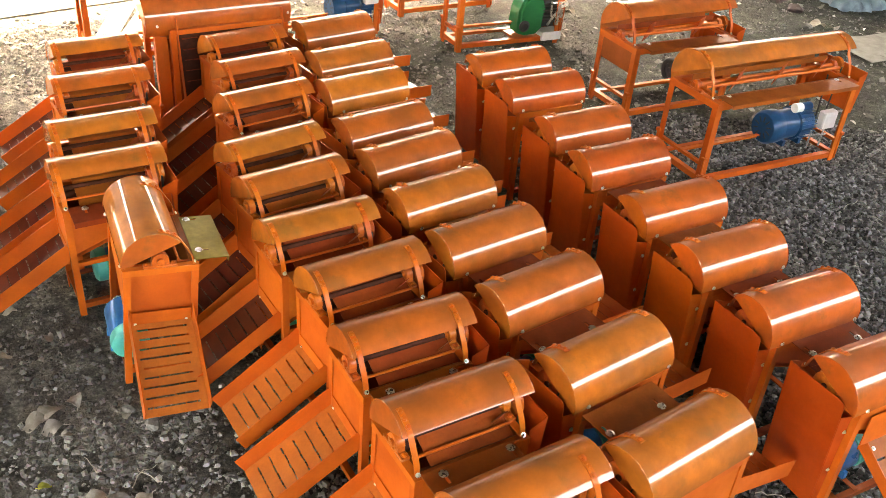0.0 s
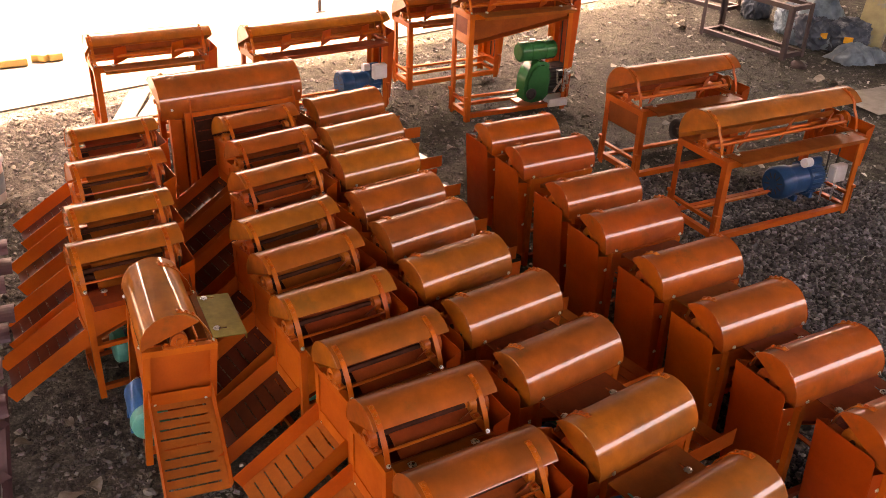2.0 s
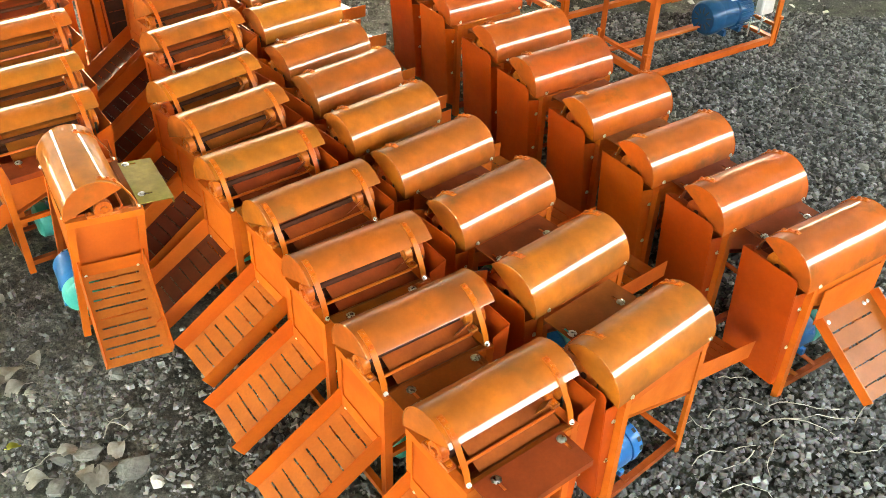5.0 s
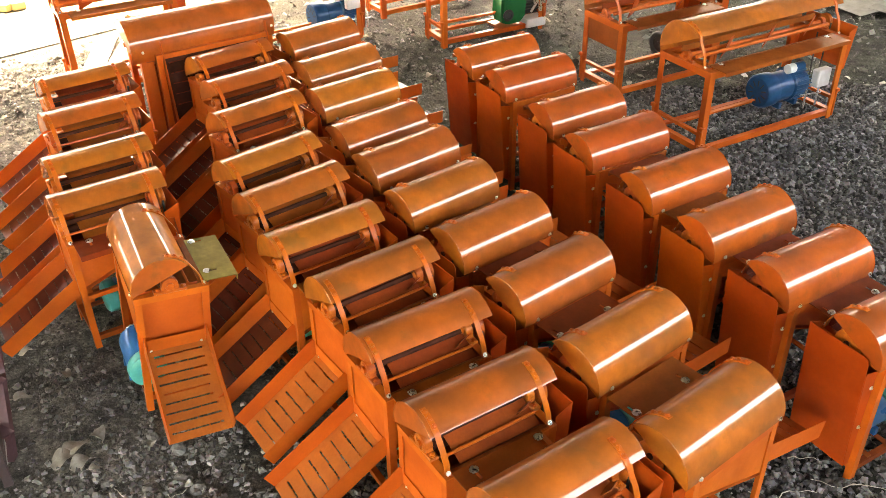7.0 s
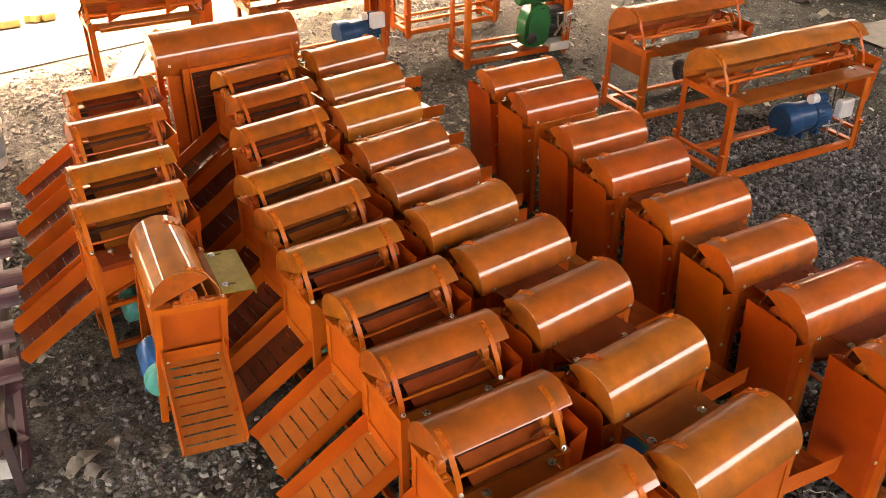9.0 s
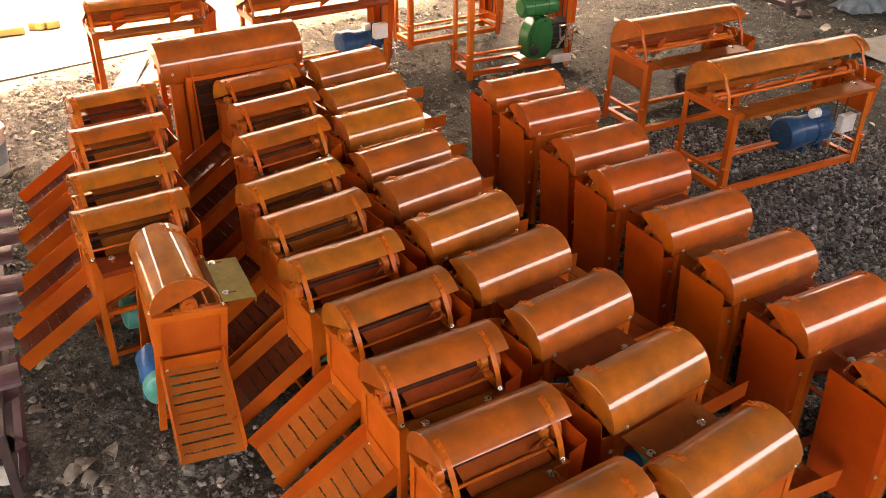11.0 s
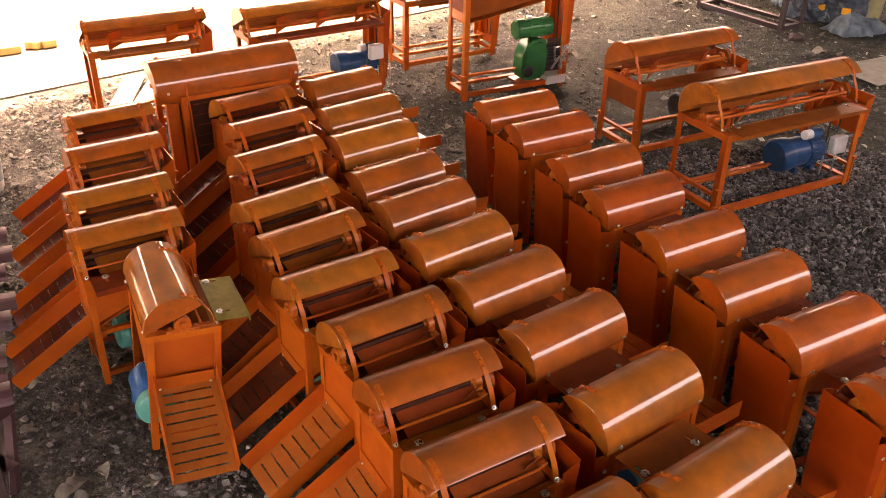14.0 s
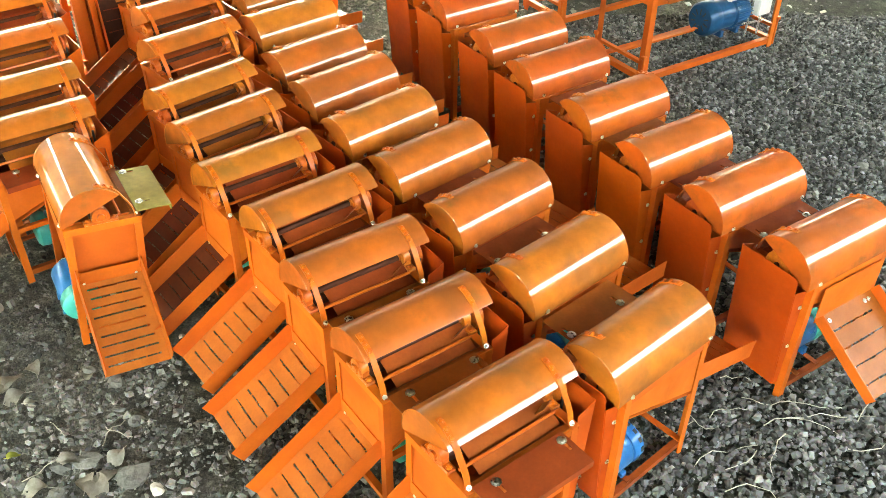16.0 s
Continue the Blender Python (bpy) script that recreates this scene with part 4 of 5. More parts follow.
scatter("gravel", "dark grey crushed stone gravel on the shed floor", GRAVEL, -0.8, 4.4, 1.0, 6.6, 4600, (0.008, 0.022), 3, only_dense, 0.5, (0.4, 0.8), CHIP_V, CHIP_F)
scatter("pebbles", "loose pale pebbles scattered on dark soil", PEBBLE, -4.4, 4.6, 1.2, 11.5, 760, (0.004, 0.018), 5, gravel_density, 0.15)


CRUMB = stone_material("soil_crumbs", (0.04, 0.039, 0.034), (0.24, 0.235, 0.205))


def soil_only(x, y):
    n = noise.noise(Vector((x * 1.7, y * 1.7, 2.0))) + 0.5 * noise.noise(Vector((x * 6.0, y * 6.0, 6.0)))
    return 0.0 if gravel_density(x, y) > 0.5 else 0.45 + 0.7 * n


OCT_V = np.array([(1, 0, 0), (-1, 0, 0), (0, 1, 0), (0, -1, 0), (0, 0, 1), (0, 0, -1)], float)
OCT_F = np.array([(0, 2, 4), (2, 1, 4), (1, 3, 4), (3, 0, 4), (2, 0, 5), (1, 2, 5), (3, 1, 5), (0, 3, 5)])
scatter("soil_crumbs", "crumbs and clods of dark soil", CRUMB, -3.6, 1.0, 1.4, 7.0, 2300, (0.003, 0.019), 11, soil_only, 0.1, V0=CHIP_V, F0=CHIP_F)


def stony(x, y):
    """A patch of loose stones at the near corner, thinning out to its rim."""
    d = math.hypot((x + 1.08) / 0.62, (y - 2.42) / 0.50) + 0.5 * noise.noise(Vector((x * 3.1, y * 3.1, 3.0)))
    return max(0.025, min(1.0, 1.75 - 1.5 * d))


scatter("loose_stones", "broken grey stones lying thickly on soil", PEBBLE, -2.3, -0.1, 1.7, 3.5, 2100, (0.005, 0.022), 21, stony, 0.3, (0.3, 0.6), CHIP_V, CHIP_F)
scatter("soil_grit", "fine grit and crumbs of soil", CRUMB, -2.4, -0.1, 1.7, 4.2, 5200, (0.0015, 0.007), 23, soil_only, 0.2, V0=OCT_V, F0=OCT_F)

LITTER = stone_material("dry_leaf_litter", (0.07, 0.075, 0.05), (0.50, 0.51, 0.42))


def far_litter(x, y):
    return 0.5 + 1.1 * noise.noise(Vector((x * 0.9, y * 0.9, 12.0))) + 0.5 * noise.noise(Vector((x * 3.0, y * 3.0, 5.0)))


def far_stones(x, y):
    if y * UX - x * UY > 7.9:
        return 0.0
    return 0.35 + 0.45 * max(0.0, min(1.0, 0.2 - 0.4 * x)) + 0.8 * noise.noise(Vector((x * 1.1, y * 1.1, 21.0)))


scatter("leaf_litter", "bits of pale dry leaves littering dark soil", LITTER, 0.6, 5.4, 6.3, 12.4, 130, (0.008, 0.05), 31, far_litter, 0.12, (0.05, 0.12), OCT_V, OCT_F)
scatter("clods", "dark clods and stones on bare soil", CRUMB, -0.2, 5.4, 5.8, 12.4, 420, (0.006, 0.026), 33, far_stones, 0.1, V0=OCT_V, F0=OCT_F)
scatter("coarse_stones", "broken grey stones scattered towards the sunlit edge", PEBBLE, -4.6, 1.2, 4.2, 10.4, 330, (0.008, 0.032), 35, far_stones, 0.2, (0.3, 0.6))

# ---- rocks, leaves, twigs ----
ROCK = material("pale_rock", (0.21, 0.207, 0.19), 0.85, second=(0.11, 0.108, 0.10), scale=14, amount=0.9, fine=90, fine_amount=0.5, bump=0.6, bump_scale=50, vary=1)
LEAF = material("dry_leaf", (0.50, 0.47, 0.41), 0.7, second=(0.33, 0.30, 0.25), scale=30, amount=0.9, fine=120, fine_amount=0.2, bump=0.2, vary=1.2)
FRESH = material("yellow_leaf", (0.42, 0.40, 0.06), 0.6, second=(0.3, 0.32, 0.05), scale=40, amount=0.8)
STRAW = material("dry_straw", (0.44, 0.42, 0.36), 0.7, second=(0.36, 0.33, 0.26), scale=40, amount=0.8)
PLASTER = material("white_rubble", (0.68, 0.66, 0.62), 0.85, second=(0.5, 0.47, 0.42), scale=20, amount=0.8, bump=0.3)


def rock(x, y, s, flat=0.6, mat=None, label="broken pale grey rock lying on the soil"):
    bm = bmesh.new()
    bmesh.ops.create_icosphere(bm, subdivisions=2, radius=1.0)
    o = Vector((random.uniform(0, 50), random.uniform(0, 50), 0))
    for v in bm.verts:
        q = Vector([round(p * 1.5) / 1.5 for p in v.co]) * 0.45 + v.co * 0.55
        k = (1 + 0.5 * noise.noise(v.co * 1.0 + o) + 0.22 * noise.noise(v.co * 2.6 + o)) * q.length
        v.co = Vector((v.co.x * k * s, v.co.y * k * s * 0.78, max(v.co.z * k * s * flat, -s * 0.25)))
    ob = part("rock", bm, mat or ROCK)
    ob.matrix_basis = pose(x, y, ground_height(x, y) + s * 0.18, random.uniform(-8, 8), random.uniform(-8, 8), random.uniform(0, 360))
    return tagged(ob, label, "rock", "loose rocks")


for x, y, s, f in ((-1.25, 2.79, 0.034, 0.7), (-1.13, 2.71, 0.042, 0.5), (-1.28, 2.6, 0.028, 0.4), (-1.0, 2.5, 0.036, 0.5), (-1.14, 2.29, 0.055, 0.35), (-0.95, 2.21, 0.072, 0.3),
                   (-1.23, 2.27, 0.042, 0.35), (-1.38, 2.53, 0.02, 0.5), (-1.21, 2.14, 0.045, 0.4), (-0.93, 2.70, 0.02, 0.5), (-0.74, 2.47, 0.024, 0.6), (-1.20, 2.50, 0.026, 0.4),
                   (-1.08, 2.56, 0.025, 0.5), (-0.95, 2.60, 0.022, 0.5), (-1.14, 2.46, 0.02, 0.5), (-0.90, 2.45, 0.02, 0.5), (-1.35, 2.20, 0.026, 0.4), (-0.78, 2.75, 0.018, 0.6),
                   (-2.13, 3.28, 0.02, 0.5), (-1.82, 3.11, 0.022, 0.5), (-3.07, 5.52, 0.04, 0.5), (-3.42, 6.57, 0.05, 0.5), (3.51, 8.90, 0.06, 0.5)):
    rock(x, y, s, f)
rock(-0.85, 2.16, 0.036, 0.3, PLASTER, "flat white rubble flake on the soil")
rock(-0.85, 3.00, 0.032, 0.7, PLASTER, "white crumpled scrap on the soil")
rock(2.08, 4.82, 0.022, 0.6, PLASTER, "small white stone on dark gravel")
rock(3.04, 4.29, 0.03, 0.4, ROCK, "flat grey stone on the gravel")
rock(2.75, 4.25, 0.05, 0.35, ROCK, "flat grey stone on the gravel")


def leaf(x, y, s, g, mat=None, label="curled dry brown leaf on the ground"):
    bm = bmesh.new()
    n = 8
    rows = []
    for i in range(n + 1):
        t = i / n
        w = math.sin(math.pi * min(1, t * 0.93 + 0.04)) ** 0.8 * 0.36
        z = 0.10 * math.sin(t * 4.0) + 0.05
        rows.append([bm.verts.new(Vector((t - 0.5, k * w, z + 0.16 * abs(k) * math.sin(t * 5 + k) + 0.05 * abs(k))) * s) for k in (-1, -0.5, 0, 0.5, 1)])
    for a, b in zip(rows, rows[1:]):
        for k in range(4):
            bm.faces.new((a[k], a[k + 1], b[k + 1], b[k]))
    bmesh.ops.solidify(bm, geom=bm.faces, thickness=0.0012)
    blade = empty("leaf", label, "leaf", "fallen leaves", pose(x, y, ground_height(x, y) + 0.006, random.uniform(-6, 6), random.uniform(-6, 6), g))
    part("blade", bm, mat or LEAF, blade, "", 60)
    bm = bmesh.new()
    rod(bm, (-0.5 * s, 0, 0.05 * s), (-0.72 * s, 0.05 * s, 0.02 * s), 0.0016, 5)
    part("stalk", bm, mat or LEAF, blade)
    return blade


for x, y, s, g in ((-1.50, 2.81, 0.10, 130), (-1.56, 2.73, 0.13, 60), (-1.60, 2.66, 0.12, 200), (-1.52, 2.64, 0.10, 215), (-1.07, 2.16, 0.12, 290), (-1.20, 2.30, 0.1, 20), (-1.03, 2.30, 0.09, 250), (-1.3, 2.17, 0.1, 190), (-1.45, 2.62, 0.05, 20), (-1.25, 2.76, 0.06, 80),
                   (-2.03, 3.38, 0.07, 200), (-1.92, 3.06, 0.08, 20), (-1.77, 3.21, 0.06, 300), (-2.18, 3.18, 0.05, 140), (-1.12, 2.20, 0.10, 100), (-1.04, 2.22, 0.09, 60),
                   (1.27, 10.01, 0.22, 30), (1.50, 8.81, 0.2, 100), (1.66, 9.14, 0.16, 200), (1.13, 8.73, 0.18, 300), (1.37, 7.90, 0.2, 80), (1.51, 7.55, 0.2, 10), (1.12, 10.51, 0.2, 160), (2.09, 9.45, 0.18, 45),
                   (2.56, 10.82, 0.3, 20), (3.62, 8.95, 0.28, 170), (3.77, 8.88, 0.25, 80), (-0.07, 6.77, 0.16, 30), (0.09, 6.70, 0.14, 120), (-3.19, 6.09, 0.08, 40), (-3.26, 6.67, 0.1, 100),
                   (-2.86, 5.62, 0.07, 10), (-3.07, 5.29, 0.08, 70), (-3.35, 5.65, 0.09, 190), (1.03, 6.80, 0.12, 200), (1.14, 7.07, 0.1, 100), (3.18, 10.63, 0.2, 10), (3.39, 10.49, 0.18, 100)):
    leaf(x, y, s * 0.62 if s > 0.13 else s, g)
leaf(-1.43, 2.34, 0.05, 20, FRESH, "narrow yellow-green leaf on the soil")


def twig(points, r=0.0035, label="thin dry straw stem on the gravel"):
    bm = bmesh.new()
    pts = [Vector((x, y, ground_height(x, y) + z)) for x, y, z in points]
    last = None
    for i, p in enumerate(pts):
        d = (pts[min(i + 1, len(pts) - 1)] - pts[max(i - 1, 0)]).normalized()
        q = d.to_track_quat("Z", "Y")
        w = r * (1.1 - 0.55 * i / len(pts))
        ring = [bm.verts.new(p + q @ Vector((w * math.cos(k * 1.2566), w * math.sin(k * 1.2566), 0))) for k in range(5)]
        if last:
            for k in range(5):
                bm.faces.new((last[k], last[(k + 1) % 5], ring[(k + 1) % 5], ring[k]))
        else:
            bm.faces.new(ring)
        last = ring
    bm.faces.new(last[::-1])
    tagged(part("twig", bm, STRAW), label, "twig", "dry stems")


def wander(x, y, g, length, r=0.0023, turn=34):
    length *= 1.35
    pts, n = [], 6
    for i in range(n):
        pts.append((x, y, 0.022 + 0.008 * math.sin(i * 1.7 + x * 9)))
        g += random.uniform(-turn, turn)
        x += length / n * math.cos(radians(g))
        y += length / n * math.sin(radians(g))
    twig(pts, r)


for x, y, g, length in ((1.20, 2.44, -30, 0.14), (1.30, 2.39, 20, 0.16), (1.50, 2.33, 20, 0.3), (1.60, 2.36, -10, 0.34), (1.57, 2.28, 210, 0.22), (1.43, 2.21, 250, 0.16),
                        (1.16, 2.14, 20, 0.28), (1.25, 2.03, 5, 0.2), (1.65, 2.45, 190, 0.18), (1.41, 2.61, 0, 0.12), (-0.45, 2.43, 160, 0.2), (-1.09, 2.35, 80, 0.14), (-0.99, 2.40, 150, 0.12),
                        (-1.25, 2.41, 120, 0.1), (-1.35, 2.20, 60, 0.14), (1.89, 2.34, 30, 0.2), (1.79, 2.20, -20, 0.2), (2.64, 5.16, 40, 0.15), (2.93, 4.93, 100, 0.2), (1.08, 2.30, 10, 0.15), (1.86, 2.42, 160, 0.22)):
    wander(x, y, g, length)


# ---- things at the edges ----
def steel_rack(x, y, g, lx, ly, h, label):
    """A low stand of dark angle iron."""
    root = empty("steel_stand", label, "stand", "steel stands", pose(x, y, 0, 0, 0, g))
    for sx in (-1, 1):
        for sy in (-1, 1):
            bm = bmesh.new()
            angle_iron(bm, (sx * lx / 2, sy * ly / 2, -0.01), (sx * lx / 2, sy * ly / 2, h), 0.05, 0.005, (-sx, 0, 0), (0, -sy, 0))
            part("leg", bm, RUST, root)
    for z in (0.07, h + 0.002):
        for sy in (-1, 1):
            bm = bmesh.new()
            angle_iron(bm, (-lx / 2, sy * (ly / 2 - 0.006), z), (lx / 2, sy * (ly / 2 - 0.006), z), 0.05, 0.005, (0, -sy, 0), (0, 0, -1))
            part("rail", bm, RUST, root)
        for sx in (-1, 1):
            bm = bmesh.new()
            angle_iron(bm, (sx * (lx / 2 - 0.006), -ly / 2 + 0.05, z - 0.006), (sx * (lx / 2 - 0.006), ly / 2 - 0.05, z - 0.006), 0.05, 0.005, (-sx, 0, 0), (0, 0, -1))
            part("rail", bm, RUST, root)
    return root


steel_rack(3.24, 10.22, -55, 1.2, 0.36, 0.58, "low stand of dark rusty angle iron")
steel_rack(3.1, 12.1, -50, 0.95, 0.36, 0.58, "dark rusty angle iron stand behind another")
rock(3.56, 9.42, 0.09, 0.5, RUST, "rust-brown broken brick on the soil")

SACK_A = material("grey_plastic_sheet", (0.33, 0.48, 0.55), 0.35, second=(0.12, 0.20, 0.26), scale=6, amount=1.0, bump=0.9, bump_scale=18, stain=(0.05, 0.07, 0.10), stain_scale=4, stain_at=0.54)
SACK_B = material("dark_blue_plastic_sheet", (0.022, 0.04, 0.065), 0.4, second=(0.07, 0.10, 0.13), scale=9, amount=0.9, bump=0.9, bump_scale=18, stain=(0.34, 0.37, 0.36), stain_scale=3.5, stain_at=0.57)
SACK_C = material("pale_yellow_sack", (0.42, 0.37, 0.19), 0.6, second=(0.3, 0.26, 0.14), scale=9, amount=0.9, bump=0.4, bump_scale=20, stain=(0.10, 0.22, 0.32), stain_scale=5, stain_at=0.55)
DECAL = material("yellow_print", (0.95, 0.38, 0.03), 0.5, scale=20, amount=0.4)


def sack(x, y, z, sx, sy, sz, g, mat, label, decal=False):
    bm = bmesh.new()
    bmesh.ops.create_cube(bm, size=2.0)
    bmesh.ops.subdivide_edges(bm, edges=bm.edges, cuts=22, use_grid_fill=True)
    o = Vector((random.uniform(0, 9), random.uniform(0, 9), 3))
    for v in bm.verts:
        c = v.co.normalized() * 0.55 + v.co * 0.45
        crease = max((1 - abs(noise.noise(v.co * f + o * f))) ** 5 * w for f, w in ((1.3, 0.26), (2.4, 0.2), (4.5, 0.13)))
        k = 0.78 + 0.16 * noise.noise(v.co * 0.9 + o) + crease
        v.co = Vector((c.x * k * sx, c.y * k * sy, max(c.z * k * sz, -sz * 0.8)))
    root = part("sack", bm, mat, None, "", 70)
    root.matrix_basis = pose(x, y, z + sz * 0.78, 0, 0, g)
    tagged(root, label, "sack", "heap of plastic sacks")
    if decal:
        bm = boxes((-0.05, 0.05, -sy * 1.02, -sy * 0.94, -0.03, 0.04), bevel=0.012)
        part("printed_patch", bm, DECAL, root, "yellow printed patch")


sack(3.91, 10.25, 0, 0.2, 0.22, 0.22, 20, SACK_B, "crumpled dark blue plastic sack with yellow print", True)
sack(4.27, 10.18, 0, 0.26, 0.22, 0.2, -10, SACK_B, "crumpled dark blue plastic sack with yellow print", True)
sack(3.87, 10.85, 0, 0.18, 0.16, 0.2, 10, SACK_A, "crumpled grey plastic sheet on a heap")
sack(3.64, 11.49, 0, 0.2, 0.16, 0.2, 30, SACK_B, "dark blue plastic sack leaning on others")

# pale film draped over the heap, and a board leaning beside it
def drape(x, y, g, lx, ly, h, mat, label):
    bm = bmesh.new()
    n, k = 44, 34
    rows = []
    for j in range(k + 1):
        line = []
        for i in range(n + 1):
            a, b = i / n * 2 - 1, j / k * 2 - 1
            q = Vector((a * 1.7, b * 0.9, g))
            fold = (1 - abs(noise.noise(q * 1.6))) ** 4 * 0.22 + (1 - abs(noise.noise(q * 3.7))) ** 5 * 0.12
            dome = max(0.0, 1 - (a * a) ** 1.2) ** 0.6 * max(0.0, 1 - abs(b) ** 2.2) ** 0.7
            z = h * dome * (0.72 + 0.3 * noise.noise(q * 0.8)) + fold * h * 0.55 * (0.25 + dome)
            line.append(bm.verts.new((a * lx / 2 + 0.05 * noise.noise(q * 2.1), b * ly / 2 + 0.07 * noise.noise(q * 1.9 + Vector((5, 0, 0))), z + 0.01)))
        rows.append(line)
    for p, q in zip(rows, rows[1:]):
        for i in range(n):
            bm.faces.new((p[i], p[i + 1], q[i + 1], q[i]))
    bmesh.ops.solidify(bm, geom=bm.faces, thickness=0.003)
    ob = part("plastic_sheet", bm, mat, None, "", 50)
    ob.matrix_basis = pose(x, y, 0, 0, 0, g)
    tagged(ob, label, "plastic sheet", "heap of plastic sacks")


drape(4.07, 10.5, 65, 0.8, 0.62, 0.62, SACK_A, "crumpled pale grey plastic sheet draped over sacks")
drape(4.3, 9.75, 20, 0.62, 0.4, 0.2, SACK_A, "crumpled pale plastic sheet lying by the heap")
ob = part("leaning_board", boxes((-0.16, 0.16, -0.014, 0.014, 0, 0.6), bevel=0.003), SACK_C)
ob.matrix_basis = pose(4.47, 10.05, 0.0, -18, 0, -40)
tagged(ob, "pale yellow stained board leaning on plastic sacks", "board")

# flat grey sheets lying at the side
for x, y, g, lx, ly, z in ((4.14, 8.44, 25, 0.95, 0.6, 0.015), (4.43, 8.19, 38, 0.8, 0.5, 0.035)):
    bm = bmesh.new()
    ribbon(bm, [(-lx / 2, 0.0), (-lx / 4, 0.014), (0, 0.004), (lx / 4, 0.018), (lx / 2, 0.03)], 0.003, (-ly / 2, ly / 2), "y")
    ob = part("metal_sheet", bm, GALV, None, "", 40)
    ob.matrix_basis = pose(x, y, z, 0, 0, g)
    tagged(ob, "bent grey galvanised metal sheet lying on the soil", "metal sheet", "loose sheets")

# pale boards lying behind the wide machine
BOARD = material("weathered_board", (0.55, 0.56, 0.54), 0.8, second=(0.40, 0.40, 0.38), scale=6, amount=0.9, fine=60, fine_amount=0.3, bump=0.2, vary=1)
for x, y, g in ((-2.88, 7.30, 98), (-2.68, 7.32, 95), (-2.48, 7.28, 97)):
    bm = boxes((-0.45, 0.45, -0.085, 0.085, 0, 0.02), bevel=0.003)
    ob = part("board", bm, BOARD)
    ob.matrix_basis = pose(x, y, 0.004, 0, 0, g)
    tagged(ob, "weathered pale grey board lying on gravel", "board", "loose boards")


# maroon machine parts stacked at the side, on a dark stand
stand = empty("parts_stand", "dark steel stand holding maroon primed channels", "stand", m=pose(-2.31, 3.33, 0, 0, 0, 116))
for sx in (-0.95, 0.95):
    for sy in (-0.15, 0.15):
        bm = bmesh.new()
        angle_iron(bm, (sx, sy, -0.01), (sx, sy, 0.33), 0.035, 0.004, (-math.copysign(1, sx), 0, 0), (0, -math.copysign(1, sy), 0))
        part("leg", bm, RUST, stand)
for sy in (-0.15, 0.15):
    for z in (0.12, 0.335):
        bm = bmesh.new()
        angle_iron(bm, (-0.95, sy, z), (0.95, sy, z), 0.035, 0.004, (0, -math.copysign(1, sy), 0), (0, 0, -1))
        part("rail", bm, RUST, stand)


def channel(t, off, lift):
    """A short maroon channel lying across the stand."""
    bm = bmesh.new()
    ribbon(bm, [(0.075 * math.cos(radians(g)), 0.05 * math.sin(radians(g))) for g in range(10, 171, 16)], 0.004, (-0.22, 0.22), "y")
    ob = part("steel_channel", bm, MAROON)
    ob.matrix_basis = pose(-2.31, 3.33, 0, 0, 0, 116) @ pose(t, off, 0.345 + lift, 0, 0, random.uniform(-4, 4))
    tagged(ob, "short maroon primed steel channel stacked on a stand", "channel", "maroon channels")


for k, t in enumerate((-0.62, -0.36, -0.04, 0.13, 0.36, 0.62, 0.85)):
    channel(t, -0.03 + random.uniform(-0.03, 0.03), 0.03 if k % 3 == 1 else 0.0)

# leaning post with two maroon gusset plates, and a grey block at its foot
post = empty("steel_post", "leaning maroon steel post with two flat gusset plates", "post")
p, q = Vector((-1.80, 2.66, 0.00)), Vector((-1.91, 3.00, 0.36))
bm = bmesh.new()
angle_iron(bm, p, q, 0.035, 0.004, (-1, 0, 0), (0, 1, 0))
part("post", bm, MAROON, post)
for tip, a, c in (((-1.82, 2.84, 0.30), (-1.95, 2.91, 0.30), (-1.88, 2.73, 0.30)), ((-1.79, 2.72, 0.12), (-1.95, 2.80, 0.12), (-1.87, 2.61, 0.12))):
    tip, a, c = Vector(tip), Vector(a), Vector(c)
    bm = bmesh.new()
    extrude(bm, [tip, a + (a - tip) * 2.0, c + (c - tip) * 2.0], (0, 0, -0.005))
    part("gusset_plate", bm, MAROON, post, "flat maroon primed plate")
bm = boxes((-0.16, 0.10, -0.05, 0.05, -0.02, 0.09), bevel=0.008)
ob = part("concrete_block", bm, BOARD)
ob.matrix_basis = pose(-1.93, 2.65, 0, 0, 0, 12)
tagged(ob, "pale grey concrete block under maroon steel", "block")

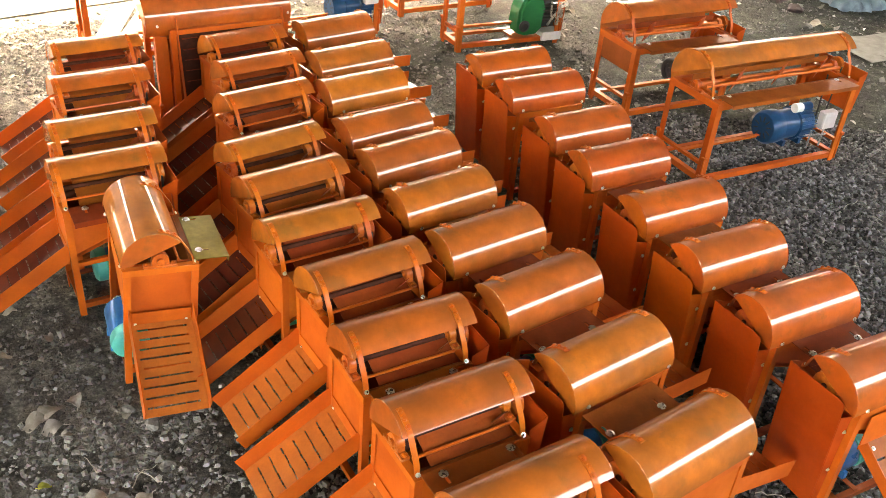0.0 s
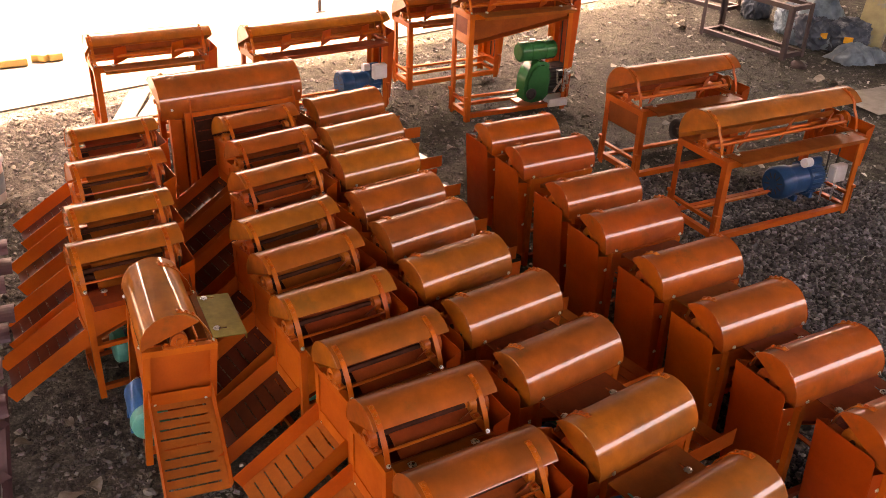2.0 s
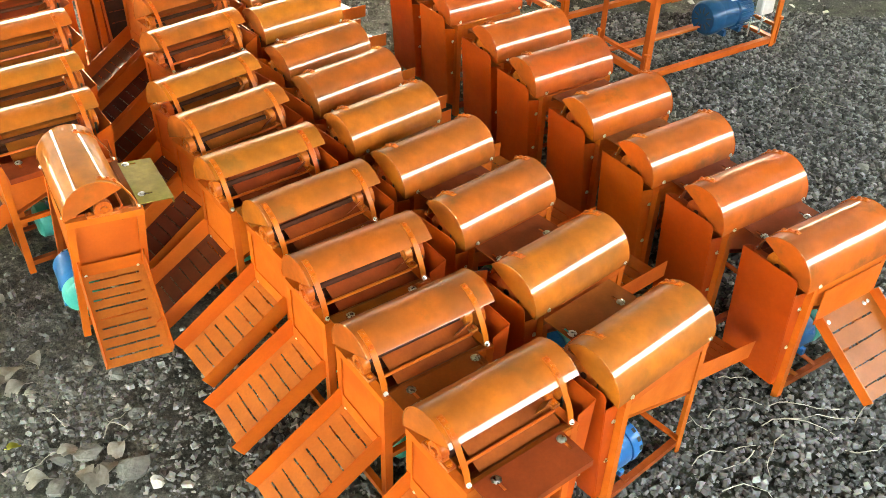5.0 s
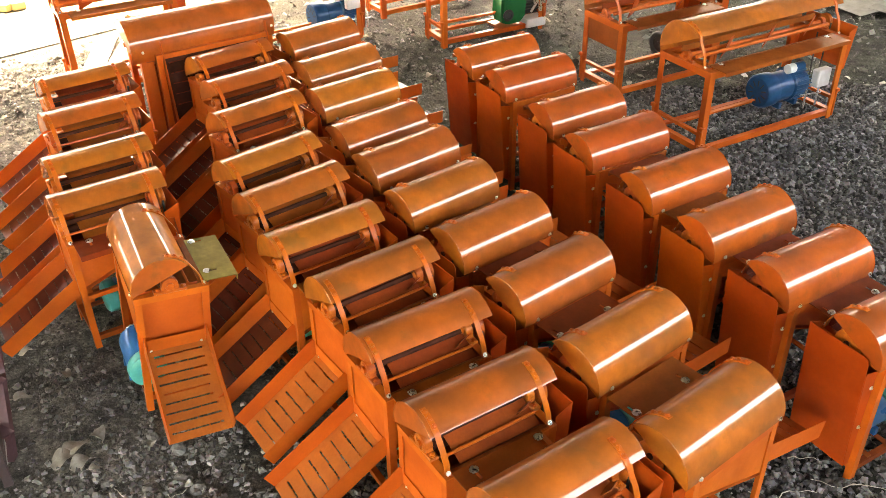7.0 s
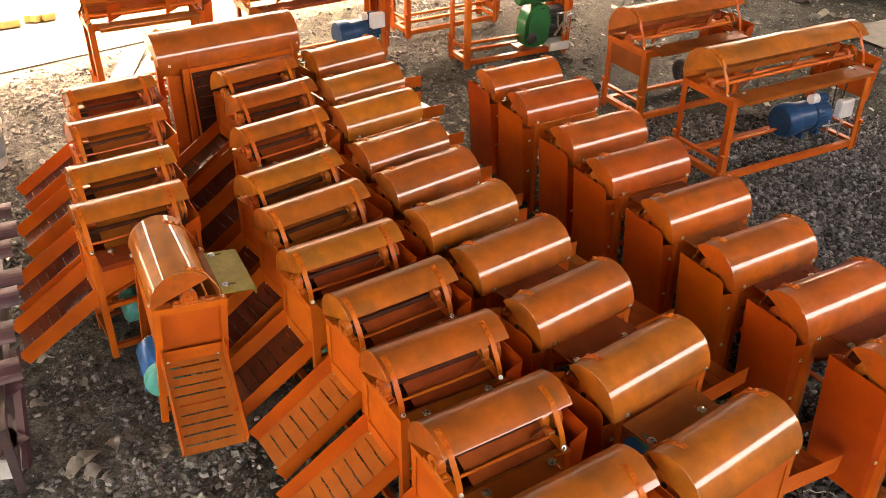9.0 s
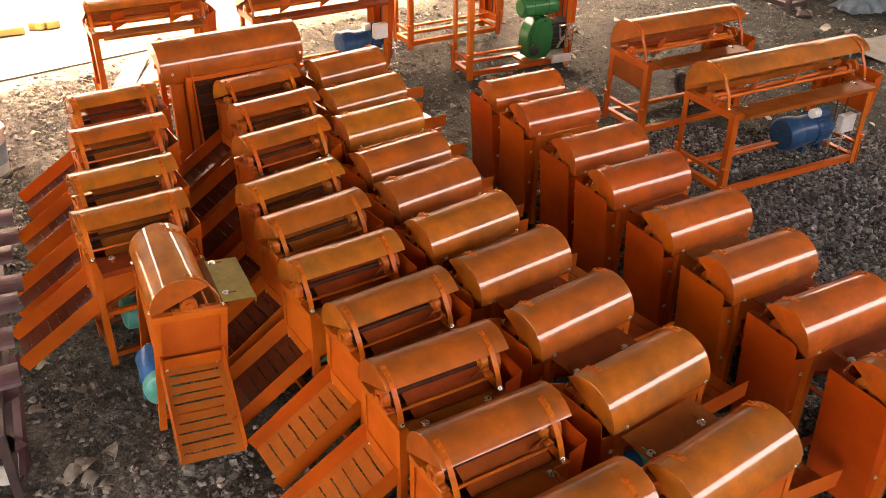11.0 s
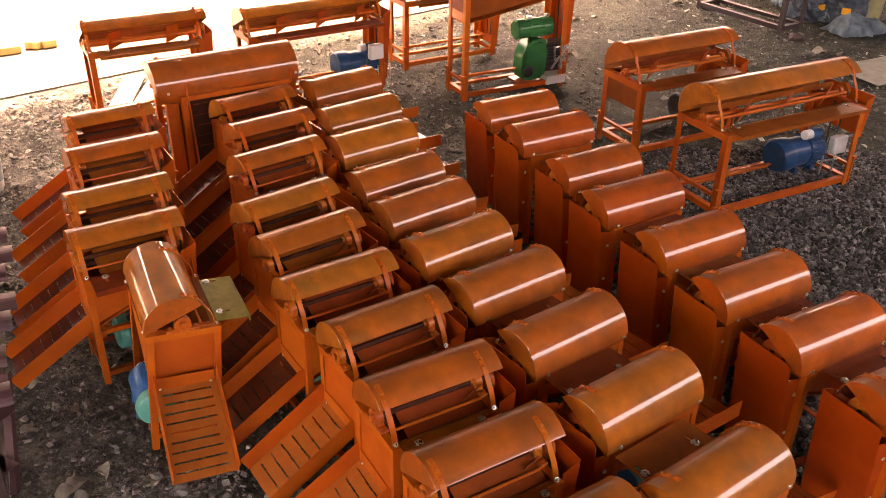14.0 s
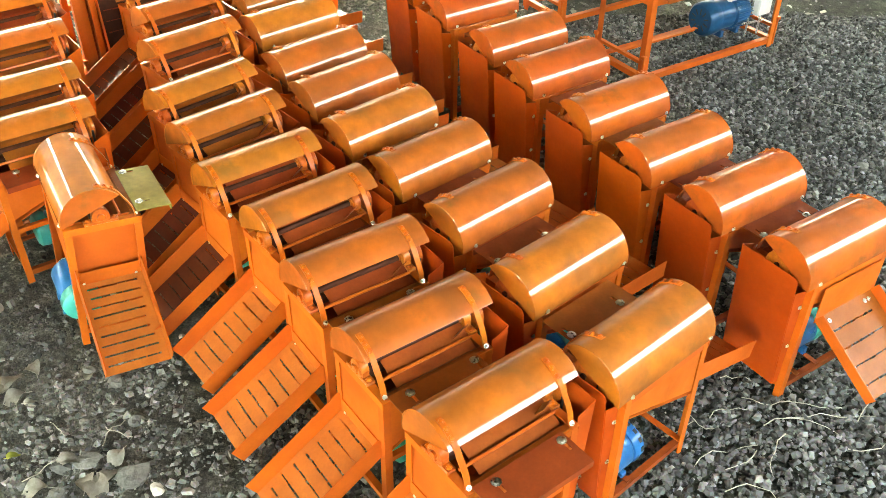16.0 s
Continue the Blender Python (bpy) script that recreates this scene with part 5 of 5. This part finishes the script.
# bucket
bk = empty("bucket", "white plastic paint bucket with lid, standing on gravel", "bucket", m=pose(-3.23, 5.42, 0))
bm = bmesh.new()
lathe(bm, [(0, 0.0), (0.12, 0.0), (0.128, 0.02), (0.145, 0.3), (0.152, 0.3), (0.152, 0.315), (0.14, 0.315), (0.12, 0.03), (0, 0.03)], 28)
part("body", bm, WHITE, bk, "", 40)
bm = bmesh.new()
lathe(bm, [(0, 0.318), (0.14, 0.318), (0.155, 0.312), (0.158, 0.295), (0.16, 0.312), (0.152, 0.33), (0.14, 0.324), (0, 0.322)], 28)
part("lid", bm, WHITE, bk, "pale grey plastic lid", 40)
part("label_band", lathe(bmesh.new(), [(0.1335, 0.08), (0.1425, 0.22), (0.1435, 0.22), (0.1345, 0.08)], 28), SACK_A, bk, "grey printed band", 40)

# black wheel standing behind the long machines
wheel = empty("rubber_wheel", "small black rubber wheel standing on bare soil", "wheel", m=pose(1.81, 7.10, 0.105, 90, 0, 118))
bm = bmesh.new()
lathe(bm, [(0.06, -0.02), (0.085, -0.026), (0.1, -0.02), (0.108, 0), (0.1, 0.02), (0.085, 0.026), (0.06, 0.02), (0.06, -0.02)], 28)
part("tyre", bm, BLACK, wheel, "", 50)
bm = bmesh.new()
lathe(bm, [(0, -0.012), (0.02, -0.02), (0.025, -0.008), (0.06, -0.008), (0.06, 0.008), (0.025, 0.008), (0.02, 0.02), (0, 0.012)], 20)
part("hub", bm, RUST, wheel, "", 40)

# yellow timber ends lying in the sun
TIMBER = material("yellow_timber", (0.55, 0.36, 0.12), 0.7, second=(0.4, 0.26, 0.1), scale=12, amount=0.8, bump=0.2)
for x, y, g, l in ((-4.37, 8.31, 32, 0.26), (-4.24, 8.52, 110, 0.12), (-4.15, 8.52, 75, 0.12), (-4.06, 8.56, 40, 0.13)):
    bm = boxes((-l / 2, l / 2, -0.04, 0.04, 0, 0.075), bevel=0.008)
    ob = part("timber", bm, TIMBER)
    ob.matrix_basis = pose(x, y, 0.0, 0, 0, g)
    tagged(ob, "short yellow timber offcut in the sun", "timber", "timber offcuts")

# thin post with a cross bar standing in the yard
yard_post = empty("yard_post", "thin rusty steel post with a short cross bar in the sun", "post", m=pose(-1.79, 10.88, -0.004, 0, 0, 20))
part("upright", rod(bmesh.new(), (0, 0, 0), (0, 0, 0.32), 0.022, 10), RUST, yard_post)
part("cross_bar", boxes((-0.1, 0.1, -0.012, 0.012, 0.3, 0.326), bevel=0.003), RUST, yard_post)
part("base_plate", boxes((-0.06, 0.06, -0.06, 0.06, 0, 0.012), bevel=0.002), RUST, yard_post)
